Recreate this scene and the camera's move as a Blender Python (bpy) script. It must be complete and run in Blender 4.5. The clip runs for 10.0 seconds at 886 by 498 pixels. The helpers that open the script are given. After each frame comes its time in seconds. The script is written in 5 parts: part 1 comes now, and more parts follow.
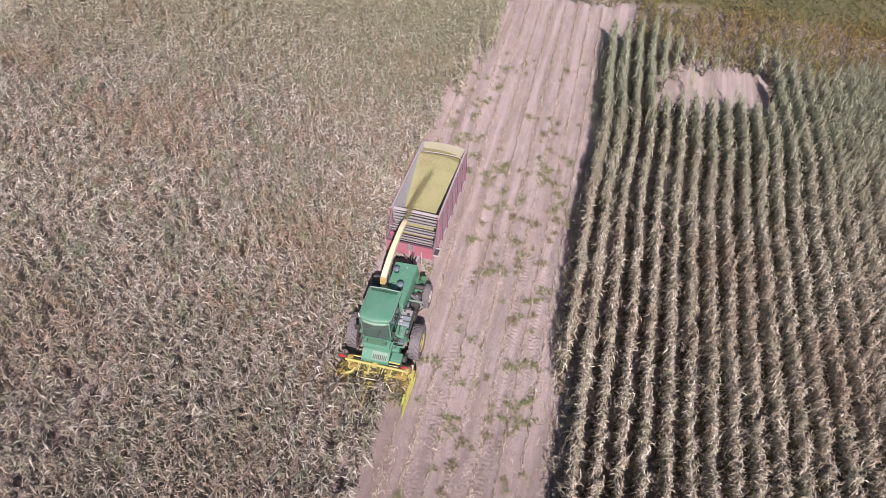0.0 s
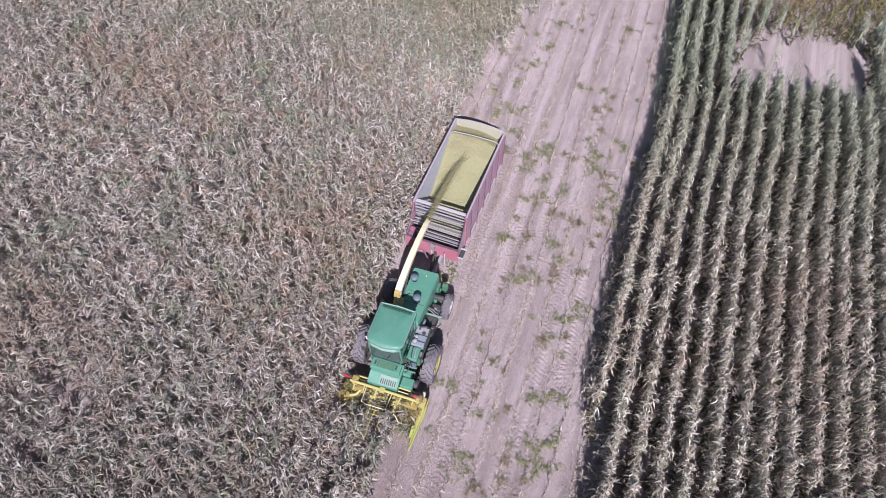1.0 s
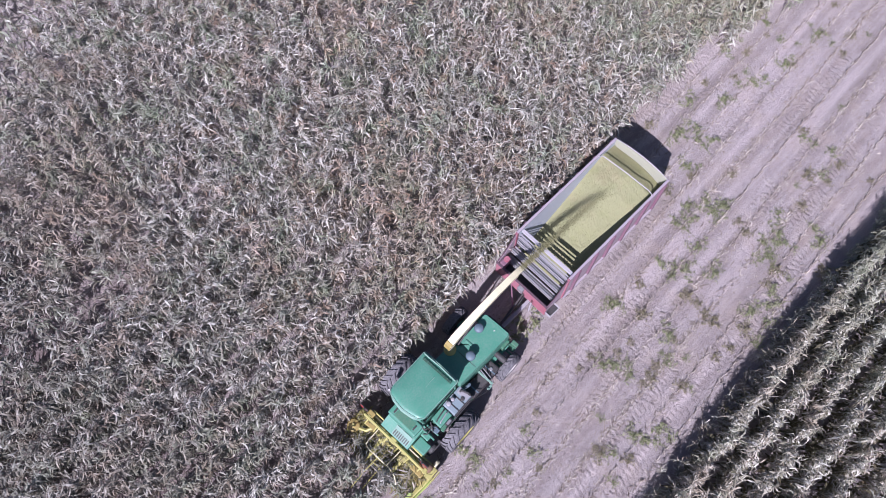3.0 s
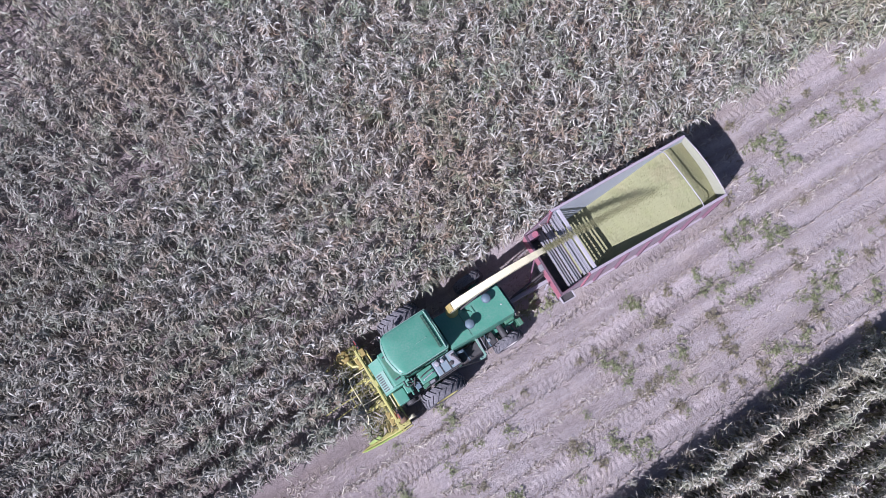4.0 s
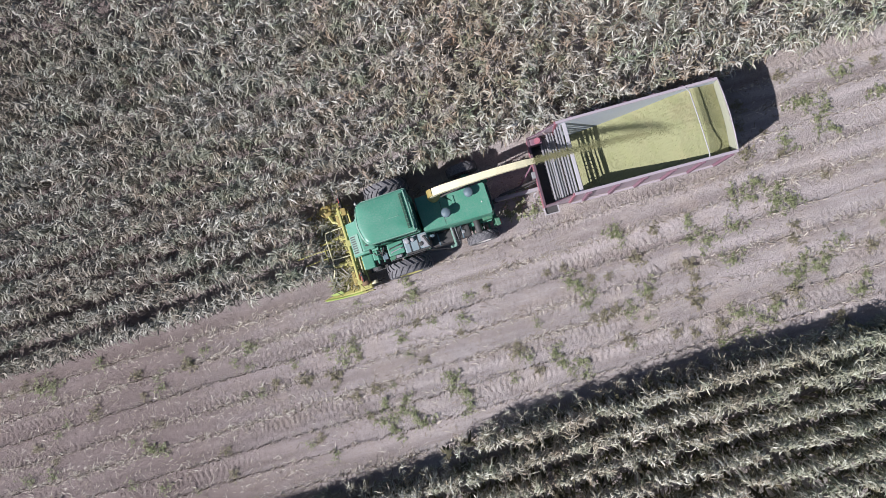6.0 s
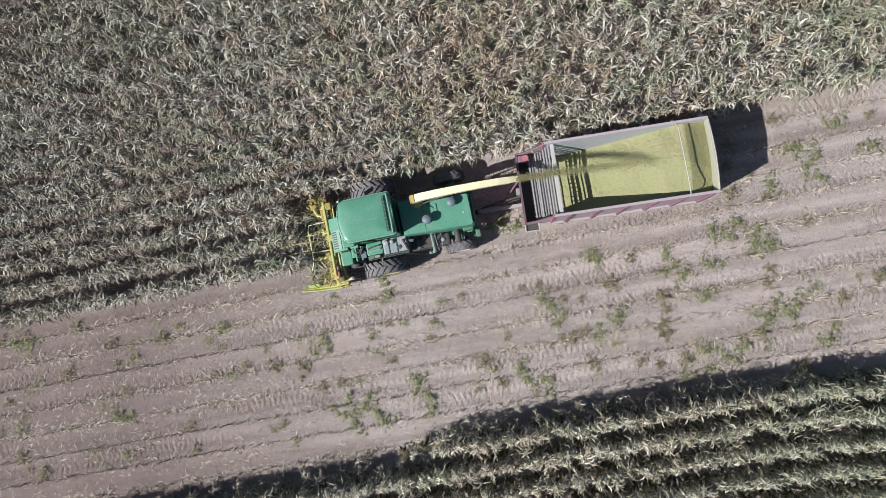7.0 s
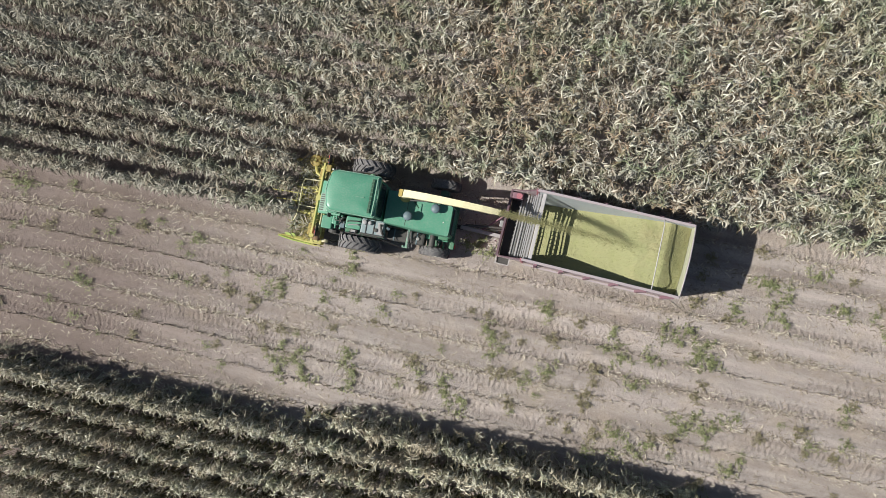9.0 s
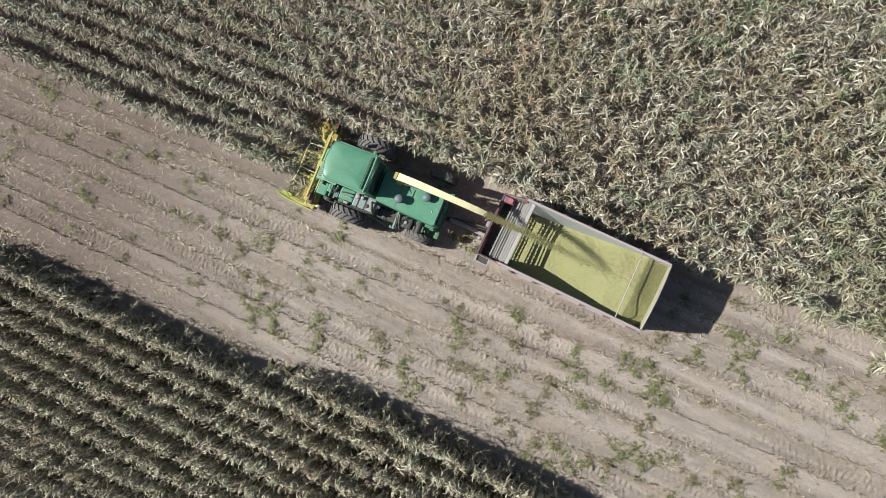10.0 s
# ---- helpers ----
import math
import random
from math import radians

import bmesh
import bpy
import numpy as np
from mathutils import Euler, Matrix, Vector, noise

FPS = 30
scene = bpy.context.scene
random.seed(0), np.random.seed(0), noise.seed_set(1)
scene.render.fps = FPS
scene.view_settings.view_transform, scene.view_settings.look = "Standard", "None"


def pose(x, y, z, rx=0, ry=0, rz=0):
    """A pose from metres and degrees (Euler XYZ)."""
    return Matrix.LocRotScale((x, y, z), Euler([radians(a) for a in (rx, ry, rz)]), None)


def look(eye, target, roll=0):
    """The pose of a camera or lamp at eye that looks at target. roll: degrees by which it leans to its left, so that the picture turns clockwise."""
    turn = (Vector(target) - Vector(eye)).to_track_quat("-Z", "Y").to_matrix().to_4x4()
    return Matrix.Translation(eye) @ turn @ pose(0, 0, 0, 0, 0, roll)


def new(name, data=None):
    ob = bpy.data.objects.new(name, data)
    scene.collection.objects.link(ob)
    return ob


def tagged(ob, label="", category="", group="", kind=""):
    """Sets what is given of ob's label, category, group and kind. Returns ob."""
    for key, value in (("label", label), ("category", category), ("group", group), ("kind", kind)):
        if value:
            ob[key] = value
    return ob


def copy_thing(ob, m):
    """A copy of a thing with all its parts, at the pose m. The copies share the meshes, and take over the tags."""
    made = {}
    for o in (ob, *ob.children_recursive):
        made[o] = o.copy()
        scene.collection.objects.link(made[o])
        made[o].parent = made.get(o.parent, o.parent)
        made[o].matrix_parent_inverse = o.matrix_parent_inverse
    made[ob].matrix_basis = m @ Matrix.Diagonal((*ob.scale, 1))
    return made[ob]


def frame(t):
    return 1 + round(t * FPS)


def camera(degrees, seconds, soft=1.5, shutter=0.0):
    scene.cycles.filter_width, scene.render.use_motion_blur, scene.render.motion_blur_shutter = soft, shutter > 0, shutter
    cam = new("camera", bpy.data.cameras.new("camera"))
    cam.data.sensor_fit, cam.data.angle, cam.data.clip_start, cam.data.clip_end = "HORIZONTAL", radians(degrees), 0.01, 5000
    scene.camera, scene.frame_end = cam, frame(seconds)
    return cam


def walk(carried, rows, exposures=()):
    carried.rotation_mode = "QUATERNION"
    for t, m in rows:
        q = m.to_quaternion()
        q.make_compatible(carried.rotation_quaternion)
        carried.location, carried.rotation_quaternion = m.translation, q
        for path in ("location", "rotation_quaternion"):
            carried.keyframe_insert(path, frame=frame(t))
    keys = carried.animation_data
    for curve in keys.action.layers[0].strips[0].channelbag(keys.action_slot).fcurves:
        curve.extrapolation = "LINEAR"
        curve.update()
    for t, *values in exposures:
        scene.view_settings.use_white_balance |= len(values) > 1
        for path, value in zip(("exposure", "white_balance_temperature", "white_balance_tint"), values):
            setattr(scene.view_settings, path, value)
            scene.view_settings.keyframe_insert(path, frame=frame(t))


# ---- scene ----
# ---- camera and its flight ----
cam = camera(65.16, 10.0, soft=0.75)
PATH = [
    (0, pose(-20.50, -7.46, 30.13, 41.18, -0.49, -75.05)),
    (0.5, pose(-17.22, -6.80, 29.86, 37.34, -0.51, -73.57)),
    (1, pose(-13.99, -5.99, 29.52, 33.42, -0.51, -70.26)),
    (1.5, pose(-10.97, -5.25, 29.15, 29.70, -0.04, -64.69)),
    (2, pose(-8.26, -4.68, 28.87, 26.31, 0.93, -56.47)),
    (2.2, pose(-7.36, -4.48, 28.73, 25.21, 1.21, -52.94)),
    (3.5, pose(-2.92, -3.33, 27.55, 18.40, 1.39, -40.35)),
    (4, pose(-1.81, -3.37, 27.55, 14.86, 2.62, -30.76)),
    (4.5, pose(-0.86, -3.53, 27.73, 11.51, 3.71, -24.95)),
    (5, pose(0.18, -3.73, 27.89, 8.35, 4.92, -21.13)),
    (5.5, pose(0.86, -3.58, 27.94, 4.89, 5.20, -18.59)),
    (5.7, pose(1.12, -3.52, 27.98, 3.93, 5.36, -17.44)),
    (7, pose(2.79, -3.07, 28.34, 3.22, 5.84, -9.30)),
    (7.5, pose(3.40, -3.01, 28.54, 3.77, 6.20, -4.86)),
    (8, pose(3.99, -2.90, 28.70, 4.09, 6.41, 0.13)),
    (8.5, pose(4.70, -2.54, 28.98, 4.19, 6.80, 6.33)),
    (9, pose(5.34, -2.07, 29.20, 4.06, 7.17, 12.97)),
    (9.5, pose(6.05, -1.62, 29.45, 3.96, 7.65, 19.03)),
    (10, pose(6.85, -1.13, 29.68, 3.86, 8.31, 24.69)),
]
# the film camera's white balance drifts on the way
LIGHTING = [(0, 0.35, 6700, 29), (0.5, 0.38, 6270, 31), (1, 0.39, 5880, 29), (2, 0.39, 5750, 30), (3.5, 0.39, 5460, 28), (4.5, 0.35, 5450, 22), (5.5, 0.32, 5700, 16), (7, 0.29, 6200, 9), (8, 0.27, 6350, 7), (10, 0.26, 6750, 2)]
walk(cam, PATH, exposures=LIGHTING)

# ---- daylight: clear sky, sun ahead of the machine, shadows fall behind it ----
SUN_WAY = Vector((1.0, 0.37, -1.0)).normalized()
SUN_ELEV = math.asin(-SUN_WAY.z)
world = bpy.data.worlds.new("sky")
scene.world = world
world.use_nodes = True
sky = world.node_tree.nodes.new("ShaderNodeTexSky")
sky.sky_type, sky.sun_disc = "NISHITA", False
sky.sun_elevation = SUN_ELEV
sky.sun_rotation = math.atan2(-SUN_WAY.x, -SUN_WAY.y)
background = world.node_tree.nodes["Background"]
background.inputs["Strength"].default_value = 0.05
world.node_tree.links.new(sky.outputs["Color"], background.inputs["Color"])
sun_data = bpy.data.lights.new("sun", "SUN")
sun_data.energy, sun_data.angle, sun_data.color = 5.0, radians(0.53), (1.0, 0.96, 0.9)
sun = new("sun", sun_data)
sun.matrix_world = look(-SUN_WAY * 60, (0, 0, 0))

# ---- materials ----
def nodes_of(name, rough=0.6, metal=0.0):
    m = bpy.data.materials.new(name)
    m.use_nodes = True
    nt = m.node_tree
    bsdf = nt.nodes["Principled BSDF"]
    bsdf.inputs["Roughness"].default_value = rough
    bsdf.inputs["Metallic"].default_value = metal
    return m, nt, bsdf


def link(nt, a, b):
    nt.links.new(a, b)


def noise_node(nt, scale, detail=4.0, rough=0.55, coords="Object", stretch=None):
    tc = nt.nodes.new("ShaderNodeTexCoord")
    n = nt.nodes.new("ShaderNodeTexNoise")
    n.inputs["Scale"].default_value, n.inputs["Detail"].default_value = scale, detail
    n.inputs["Roughness"].default_value = rough
    src = tc.outputs[coords]
    if stretch:
        mp = nt.nodes.new("ShaderNodeMapping")
        mp.inputs["Scale"].default_value = stretch
        link(nt, src, mp.inputs["Vector"])
        src = mp.outputs["Vector"]
    link(nt, src, n.inputs["Vector"])
    return n


def ramp(nt, fac, stops):
    r = nt.nodes.new("ShaderNodeValToRGB")
    els = r.color_ramp.elements
    while len(els) < len(stops):
        els.new(0.5)
    for e, (p, c) in zip(els, stops):
        e.position, e.color = p, (*c, 1.0)
    link(nt, fac, r.inputs["Fac"])
    return r.outputs["Color"]


def mix(nt, fac, a, b, mode="MIX"):
    n = nt.nodes.new("ShaderNodeMix")
    n.data_type, n.blend_type = "RGBA", mode
    for sock, v in ((n.inputs[0], fac), (n.inputs[6], a), (n.inputs[7], b)):
        if hasattr(v, "is_linked"):
            link(nt, v, sock)
        elif isinstance(v, (int, float)):
            sock.default_value = v
        else:
            sock.default_value = (*v, 1.0)
    return n.outputs[2]


def bump(nt, bsdf, height, strength=0.4, dist=0.02):
    b = nt.nodes.new("ShaderNodeBump")
    b.inputs["Strength"].default_value, b.inputs["Distance"].default_value = strength, dist
    link(nt, height, b.inputs["Height"])
    link(nt, b.outputs["Normal"], bsdf.inputs["Normal"])


def paint(name, base, dust=(0.36, 0.3, 0.25), amount=0.35, rough=0.4, metal=0.0, fine=18.0):
    """Painted or bare metal with dust film and small stains."""
    m, nt, b = nodes_of(name, rough, metal)
    big = noise_node(nt, 1.6, 6.0, 0.6)
    small = noise_node(nt, fine, 5.0, 0.65)
    worn = mix(nt, ramp(nt, small.outputs["Fac"], [(0.35, (0, 0, 0)), (0.75, (0.5, 0.5, 0.5))]), base, [0.72 * c for c in base])
    film = mix(nt, big.outputs["Fac"], (0, 0, 0), ramp(nt, small.outputs["Fac"], [(0.3, (0.1, 0.1, 0.1)), (0.7, (1, 1, 1))]))
    sc = nt.nodes.new("ShaderNodeMath")
    sc.operation = "MULTIPLY"
    link(nt, film, sc.inputs[0])
    sc.inputs[1].default_value = amount
    link(nt, mix(nt, sc.outputs[0], worn, dust), b.inputs["Base Color"])
    link(nt, ramp(nt, big.outputs["Fac"], [(0.3, (rough - 0.08,) * 3), (0.7, (rough + 0.2,) * 3)]), b.inputs["Roughness"])
    bump(nt, b, small.outputs["Fac"], 0.15, 0.004)
    return m


def leaf_material(name, stops, patch_scale=0.16, rough=0.62, patches=((0.30, 0.19, 0.10), (0.16, 0.19, 0.13)), through_light=0.25, unripe=None, spots=None, unripe_span=(4.0, -14.0, 0.55), withered=None, late=None):
    """Drying leaves: each leaf its own tone, and wide patches that ripen at different times."""
    m, nt, b = nodes_of(name, rough)
    geo = nt.nodes.new("ShaderNodeNewGeometry")
    own = ramp(nt, geo.outputs["Random Per Island"], stops)
    wide = noise_node(nt, patch_scale, 3.0, 0.6)
    wide2 = noise_node(nt, patch_scale * 2.3, 3.0, 0.6)
    fine = noise_node(nt, 30.0, 3.0, 0.6)
    c = mix(nt, ramp(nt, wide.outputs["Fac"], [(0.5, (0, 0, 0)), (0.72, (0.7, 0.7, 0.7))]), own, patches[0])
    c = mix(nt, ramp(nt, wide2.outputs["Fac"], [(0.5, (0, 0, 0)), (0.7, (0.6, 0.6, 0.6))]), c, patches[1])
    c = mix(nt, ramp(nt, fine.outputs["Fac"], [(0.3, (0, 0, 0)), (0.8, (0.45, 0.45, 0.45))]), c, (0.2, 0.15, 0.1))
    if spots:                 # plants that differ from their neighbours
        for at, tone in zip((0.9, 1.3), spots):
            n = noise_node(nt, at, 2.0, 0.5)
            c = mix(nt, ramp(nt, n.outputs["Fac"], [(0.52, (0, 0, 0)), (0.68, (0.55, 0.55, 0.55))]), c, tone, "MIX")
    if unripe:                # one end of the stand ripens later
        sep = nt.nodes.new("ShaderNodeSeparateXYZ")
        tc = nt.nodes.new("ShaderNodeTexCoord")
        link(nt, tc.outputs["Object"], sep.inputs[0])
        rng_node = nt.nodes.new("ShaderNodeMapRange")
        rng_node.inputs["From Min"].default_value, rng_node.inputs["From Max"].default_value = unripe_span[:2]
        rng_node.inputs["To Min"].default_value, rng_node.inputs["To Max"].default_value = 0.0, unripe_span[2]
        link(nt, sep.outputs["X"], rng_node.inputs["Value"])
        c = mix(nt, rng_node.outputs["Result"], c, unripe)
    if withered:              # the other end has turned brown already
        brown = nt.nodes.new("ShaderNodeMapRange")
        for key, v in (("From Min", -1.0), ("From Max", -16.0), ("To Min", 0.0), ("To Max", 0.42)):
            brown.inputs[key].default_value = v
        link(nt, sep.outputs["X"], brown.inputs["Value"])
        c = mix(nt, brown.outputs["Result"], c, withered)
    if late:                  # the far end is still greenish
        green = nt.nodes.new("ShaderNodeMapRange")
        for key, v in (("From Min", 12.0), ("From Max", 27.0), ("To Min", 0.0), ("To Max", 0.55)):
            green.inputs[key].default_value = v
        link(nt, sep.outputs["X"], green.inputs["Value"])
        c = mix(nt, green.outputs["Result"], c, late)
    link(nt, c, b.inputs["Base Color"])
    out = nt.nodes["Material Output"]
    tr = nt.nodes.new("ShaderNodeBsdfTranslucent")
    link(nt, c, tr.inputs["Color"])
    ms = nt.nodes.new("ShaderNodeMixShader")
    ms.inputs[0].default_value = through_light
    link(nt, b.outputs[0], ms.inputs[1])
    link(nt, tr.outputs[0], ms.inputs[2])
    link(nt, ms.outputs[0], out.inputs["Surface"])
    return m


CORN_N = leaf_material("dry_corn_leaf", [(0.0, (0.08, 0.068, 0.046)), (0.27, (0.22, 0.2, 0.155)), (0.5, (0.46, 0.43, 0.365)), (0.75, (0.61, 0.585, 0.51)), (1.0, (0.76, 0.735, 0.67))], patches=((0.38, 0.255, 0.165), (0.2, 0.25, 0.16)), rough=0.48, through_light=0.04, unripe=(0.19, 0.178, 0.145), unripe_span=(3.0, -14.0, 0.6), late=(0.3, 0.325, 0.19), spots=((0.21, 0.28, 0.15), (0.36, 0.22, 0.14)))
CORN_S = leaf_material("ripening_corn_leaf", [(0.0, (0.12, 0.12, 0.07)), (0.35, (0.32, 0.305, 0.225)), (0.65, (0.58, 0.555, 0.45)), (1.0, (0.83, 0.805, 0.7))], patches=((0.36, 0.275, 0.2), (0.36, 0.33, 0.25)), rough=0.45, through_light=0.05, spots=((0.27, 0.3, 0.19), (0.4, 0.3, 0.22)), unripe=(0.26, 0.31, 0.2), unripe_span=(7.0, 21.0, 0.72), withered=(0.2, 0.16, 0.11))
STRAW = leaf_material("corn_straw", [(0.0, (0.14, 0.105, 0.08)), (0.3, (0.3, 0.245, 0.195)), (0.6, (0.52, 0.45, 0.375)), (1.0, (0.82, 0.75, 0.64))], patches=((0.4, 0.33, 0.28), (0.34, 0.3, 0.25)), rough=0.75, through_light=0.08)
WEED = leaf_material("weed_leaf", [(0.0, (0.16, 0.19, 0.08)), (0.6, (0.3, 0.33, 0.16)), (1.0, (0.47, 0.475, 0.28))], patches=((0.33, 0.31, 0.17), (0.22, 0.28, 0.12)))

# lower leaves in near-black green: the shade of the row gaps is in their colour
LOW_LEAF_SHADED = leaf_material("shaded_green_lower_leaf", [(0.0, (0.04, 0.042, 0.02)), (0.6, (0.08, 0.08, 0.036)), (1.0, (0.16, 0.13, 0.07))], patches=((0.1, 0.07, 0.04), (0.06, 0.075, 0.03)), through_light=0.05)


def soil_material():
    m, nt, b = nodes_of("dry_soil", 0.95)
    big = noise_node(nt, 0.22, 5.0, 0.6)
    mid = noise_node(nt, 2.2, 6.0, 0.65, stretch=(0.35, 1.0, 1.0))
    fine = noise_node(nt, 26.0, 6.0, 0.7)
    grit = noise_node(nt, 120.0, 3.0, 0.7)
    c = ramp(nt, mid.outputs["Fac"], [(0.25, (0.321, 0.269, 0.252)), (0.5, (0.439, 0.382, 0.367)), (0.75, (0.549, 0.483, 0.468))])
    c = mix(nt, ramp(nt, big.outputs["Fac"], [(0.4, (0, 0, 0)), (0.65, (0.5, 0.5, 0.5))]), c, (0.393, 0.335, 0.307))
    lane = noise_node(nt, 1.5, 4.0, 0.55, stretch=(0.045, 1.0, 1.0))      # smooth driven lanes and littered bands
    c = mix(nt, ramp(nt, lane.outputs["Fac"], [(0.36, (0.75, 0.75, 0.75)), (0.5, (0, 0, 0))]), c, (0.310, 0.259, 0.241))
    c = mix(nt, ramp(nt, lane.outputs["Fac"], [(0.5, (0, 0, 0)), (0.64, (0.8, 0.8, 0.8))]), c, (0.579, 0.497, 0.483))
    warm = noise_node(nt, 0.6, 4.0, 0.6)
    c = mix(nt, ramp(nt, warm.outputs["Fac"], [(0.5, (0, 0, 0)), (0.7, (0.45, 0.45, 0.45))]), c, (0.517, 0.419, 0.345))
    c = mix(nt, ramp(nt, fine.outputs["Fac"], [(0.32, (0.65, 0.65, 0.65)), (0.55, (0, 0, 0))]), c, (0.207, 0.165, 0.141))
    sep = nt.nodes.new("ShaderNodeSeparateXYZ")       # darker, browner soil towards the uncut end
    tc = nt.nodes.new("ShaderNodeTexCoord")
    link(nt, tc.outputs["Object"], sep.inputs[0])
    dark_end = nt.nodes.new("ShaderNodeMapRange")
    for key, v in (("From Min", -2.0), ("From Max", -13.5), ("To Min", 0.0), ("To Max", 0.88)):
        dark_end.inputs[key].default_value = v
    link(nt, sep.outputs["X"], dark_end.inputs["Value"])
    c = mix(nt, dark_end.outputs["Result"], c, mix(nt, mid.outputs["Fac"], (0.145, 0.104, 0.094), (0.275, 0.215, 0.2)))
    turf = nt.nodes.new("ShaderNodeMapRange")          # turf beyond the field's end
    for key, v in (("From Min", 35.0), ("From Max", 37.0), ("To Min", 0.0), ("To Max", 0.9)):
        turf.inputs[key].default_value = v
    link(nt, sep.outputs["X"], turf.inputs["Value"])
    c = mix(nt, turf.outputs["Result"], c, mix(nt, big.outputs["Fac"], (0.08, 0.1, 0.03), (0.197, 0.183, 0.087)))
    link(nt, c, b.inputs["Base Color"])
    s = nt.nodes.new("ShaderNodeMath")
    s.operation = "ADD"
    link(nt, fine.outputs["Fac"], s.inputs[0])
    link(nt, grit.outputs["Fac"], s.inputs[1])
    bump(nt, b, s.outputs[0], 0.7, 0.05)
    return m


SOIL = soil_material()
GREEN = paint("green_paint", (0.05, 0.255, 0.16), dust=(0.32, 0.4, 0.34), amount=0.68, rough=0.42)
GREEN_DUSTY = paint("dusty_green_paint", (0.035, 0.18, 0.1), amount=0.5, rough=0.5)
YELLOW = paint("yellow_paint", (0.47, 0.43, 0.125), dust=(0.4, 0.36, 0.22), amount=0.55, rough=0.45)
CREAM = paint("cream_paint", (0.8, 0.73, 0.47), amount=0.25, rough=0.45)
RED = paint("red_paint", (0.37, 0.075, 0.115), dust=(0.55, 0.41, 0.44), amount=0.9, rough=0.5)
PALE = paint("pale_sheet_metal", (0.48, 0.45, 0.47), dust=(0.44, 0.39, 0.37), amount=0.4, rough=0.5)
GREY = paint("grey_metal", (0.3, 0.3, 0.31), amount=0.45, rough=0.5, metal=0.3)
DARK = paint("dark_metal", (0.035, 0.035, 0.038), amount=0.3, rough=0.6)
RUBBER = paint("dusty_rubber", (0.055, 0.053, 0.057), dust=(0.46, 0.43, 0.44), amount=0.9, rough=0.85)
WHITE = paint("white_rim_paint", (0.7, 0.66, 0.62), amount=0.4, rough=0.5)
SIGNAL_RED = paint("signal_red", (0.6, 0.03, 0.03), amount=0.2, rough=0.35)

GREY_BLUE = paint("blue_grey_metal", (0.1, 0.16, 0.2), amount=0.4, rough=0.5)
PALE_GREEN = paint("worn_pale_green", (0.2, 0.36, 0.28), amount=0.4, rough=0.5)
RUSTY = paint("rusty_steel", (0.19, 0.11, 0.06), dust=(0.35, 0.27, 0.18), amount=0.6, rough=0.8)
OCHRE = paint("ochre_steel", (0.36, 0.27, 0.07), dust=(0.4, 0.3, 0.18), amount=0.45, rough=0.55)
YELLOW_GREEN = paint("yellow_green_stain", (0.3, 0.4, 0.07), amount=0.35, rough=0.5)
PALE_PINK = paint("faded_pink_paint", (0.41, 0.31, 0.35), dust=(0.42, 0.37, 0.37), amount=0.55, rough=0.55)
DARK_WOOD = paint("dark_boards", (0.09, 0.07, 0.06), amount=0.4, rough=0.85)
DARK_PURPLE = paint("dark_worn_red", (0.1, 0.05, 0.07), dust=(0.28, 0.22, 0.23), amount=0.45, rough=0.6)
SILAGE = leaf_material("chopped_corn", [(0.0, (0.29, 0.3, 0.15)), (1.0, (0.34, 0.335, 0.175))], patch_scale=0.9, rough=0.9, patches=((0.39, 0.34, 0.19), (0.28, 0.3, 0.13)), through_light=0.02)
SILAGE_BITS = leaf_material("chopped_corn_bits", [(0.0, (0.3, 0.3, 0.14)), (0.5, (0.38, 0.37, 0.18)), (1.0, (0.52, 0.5, 0.28))], patch_scale=0.9, rough=0.85, patches=((0.41, 0.36, 0.19), (0.31, 0.34, 0.15)), through_light=0.35)
g, gnt, gb = nodes_of("tinted_glass", 0.08)
gb.inputs["Base Color"].default_value = (0.16, 0.23, 0.21, 1)
gb.inputs["Transmission Weight"].default_value = 0.6
gb.inputs["IOR"].default_value = 1.45
GLASS = g

VERGE_GRASS = leaf_material("verge_grass_blade", [(0.0, (0.04, 0.06, 0.015)), (0.6, (0.1, 0.115, 0.03)), (1.0, (0.18, 0.16, 0.06))], patches=((0.12, 0.09, 0.035), (0.12, 0.17, 0.025)))
GOLDEN = leaf_material("golden_brown_leaf", [(0.0, (0.06, 0.075, 0.02)), (0.4, (0.14, 0.145, 0.042)), (0.75, (0.25, 0.21, 0.07)), (1.0, (0.36, 0.31, 0.13))], patches=((0.36, 0.21, 0.05), (0.2, 0.26, 0.05)))
WEED_DRY = leaf_material("half_dry_weed_leaf", [(0.0, (0.17, 0.155, 0.085)), (0.6, (0.3, 0.27, 0.16)), (1.0, (0.45, 0.4, 0.26))], patches=((0.33, 0.26, 0.16), (0.2, 0.21, 0.11)))

RIB = paint("faded_red_rib", (0.2, 0.09, 0.13), dust=(0.36, 0.3, 0.32), amount=0.55, rough=0.55)
CLOD = paint("soil_clod", (0.25, 0.205, 0.185), dust=(0.4, 0.34, 0.31), amount=0.6, rough=0.95)
GREY_GREEN = paint("grey_green_sheet", (0.22, 0.285, 0.31), dust=(0.36, 0.38, 0.38), amount=0.45, rough=0.5)
# roof green darkened to the tone of a shaded groove
GROOVE_SHADE = paint("groove_shade_green", (0.012, 0.065, 0.038), amount=0.2, rough=0.6)
MAUVE = paint("pale_mauve_sheet", (0.4, 0.335, 0.37), dust=(0.41, 0.37, 0.37), amount=0.5, rough=0.55)
BLUE_PALE = paint("pale_blue_grey_sheet", (0.43, 0.46, 0.5), dust=(0.46, 0.44, 0.42), amount=0.45, rough=0.45)
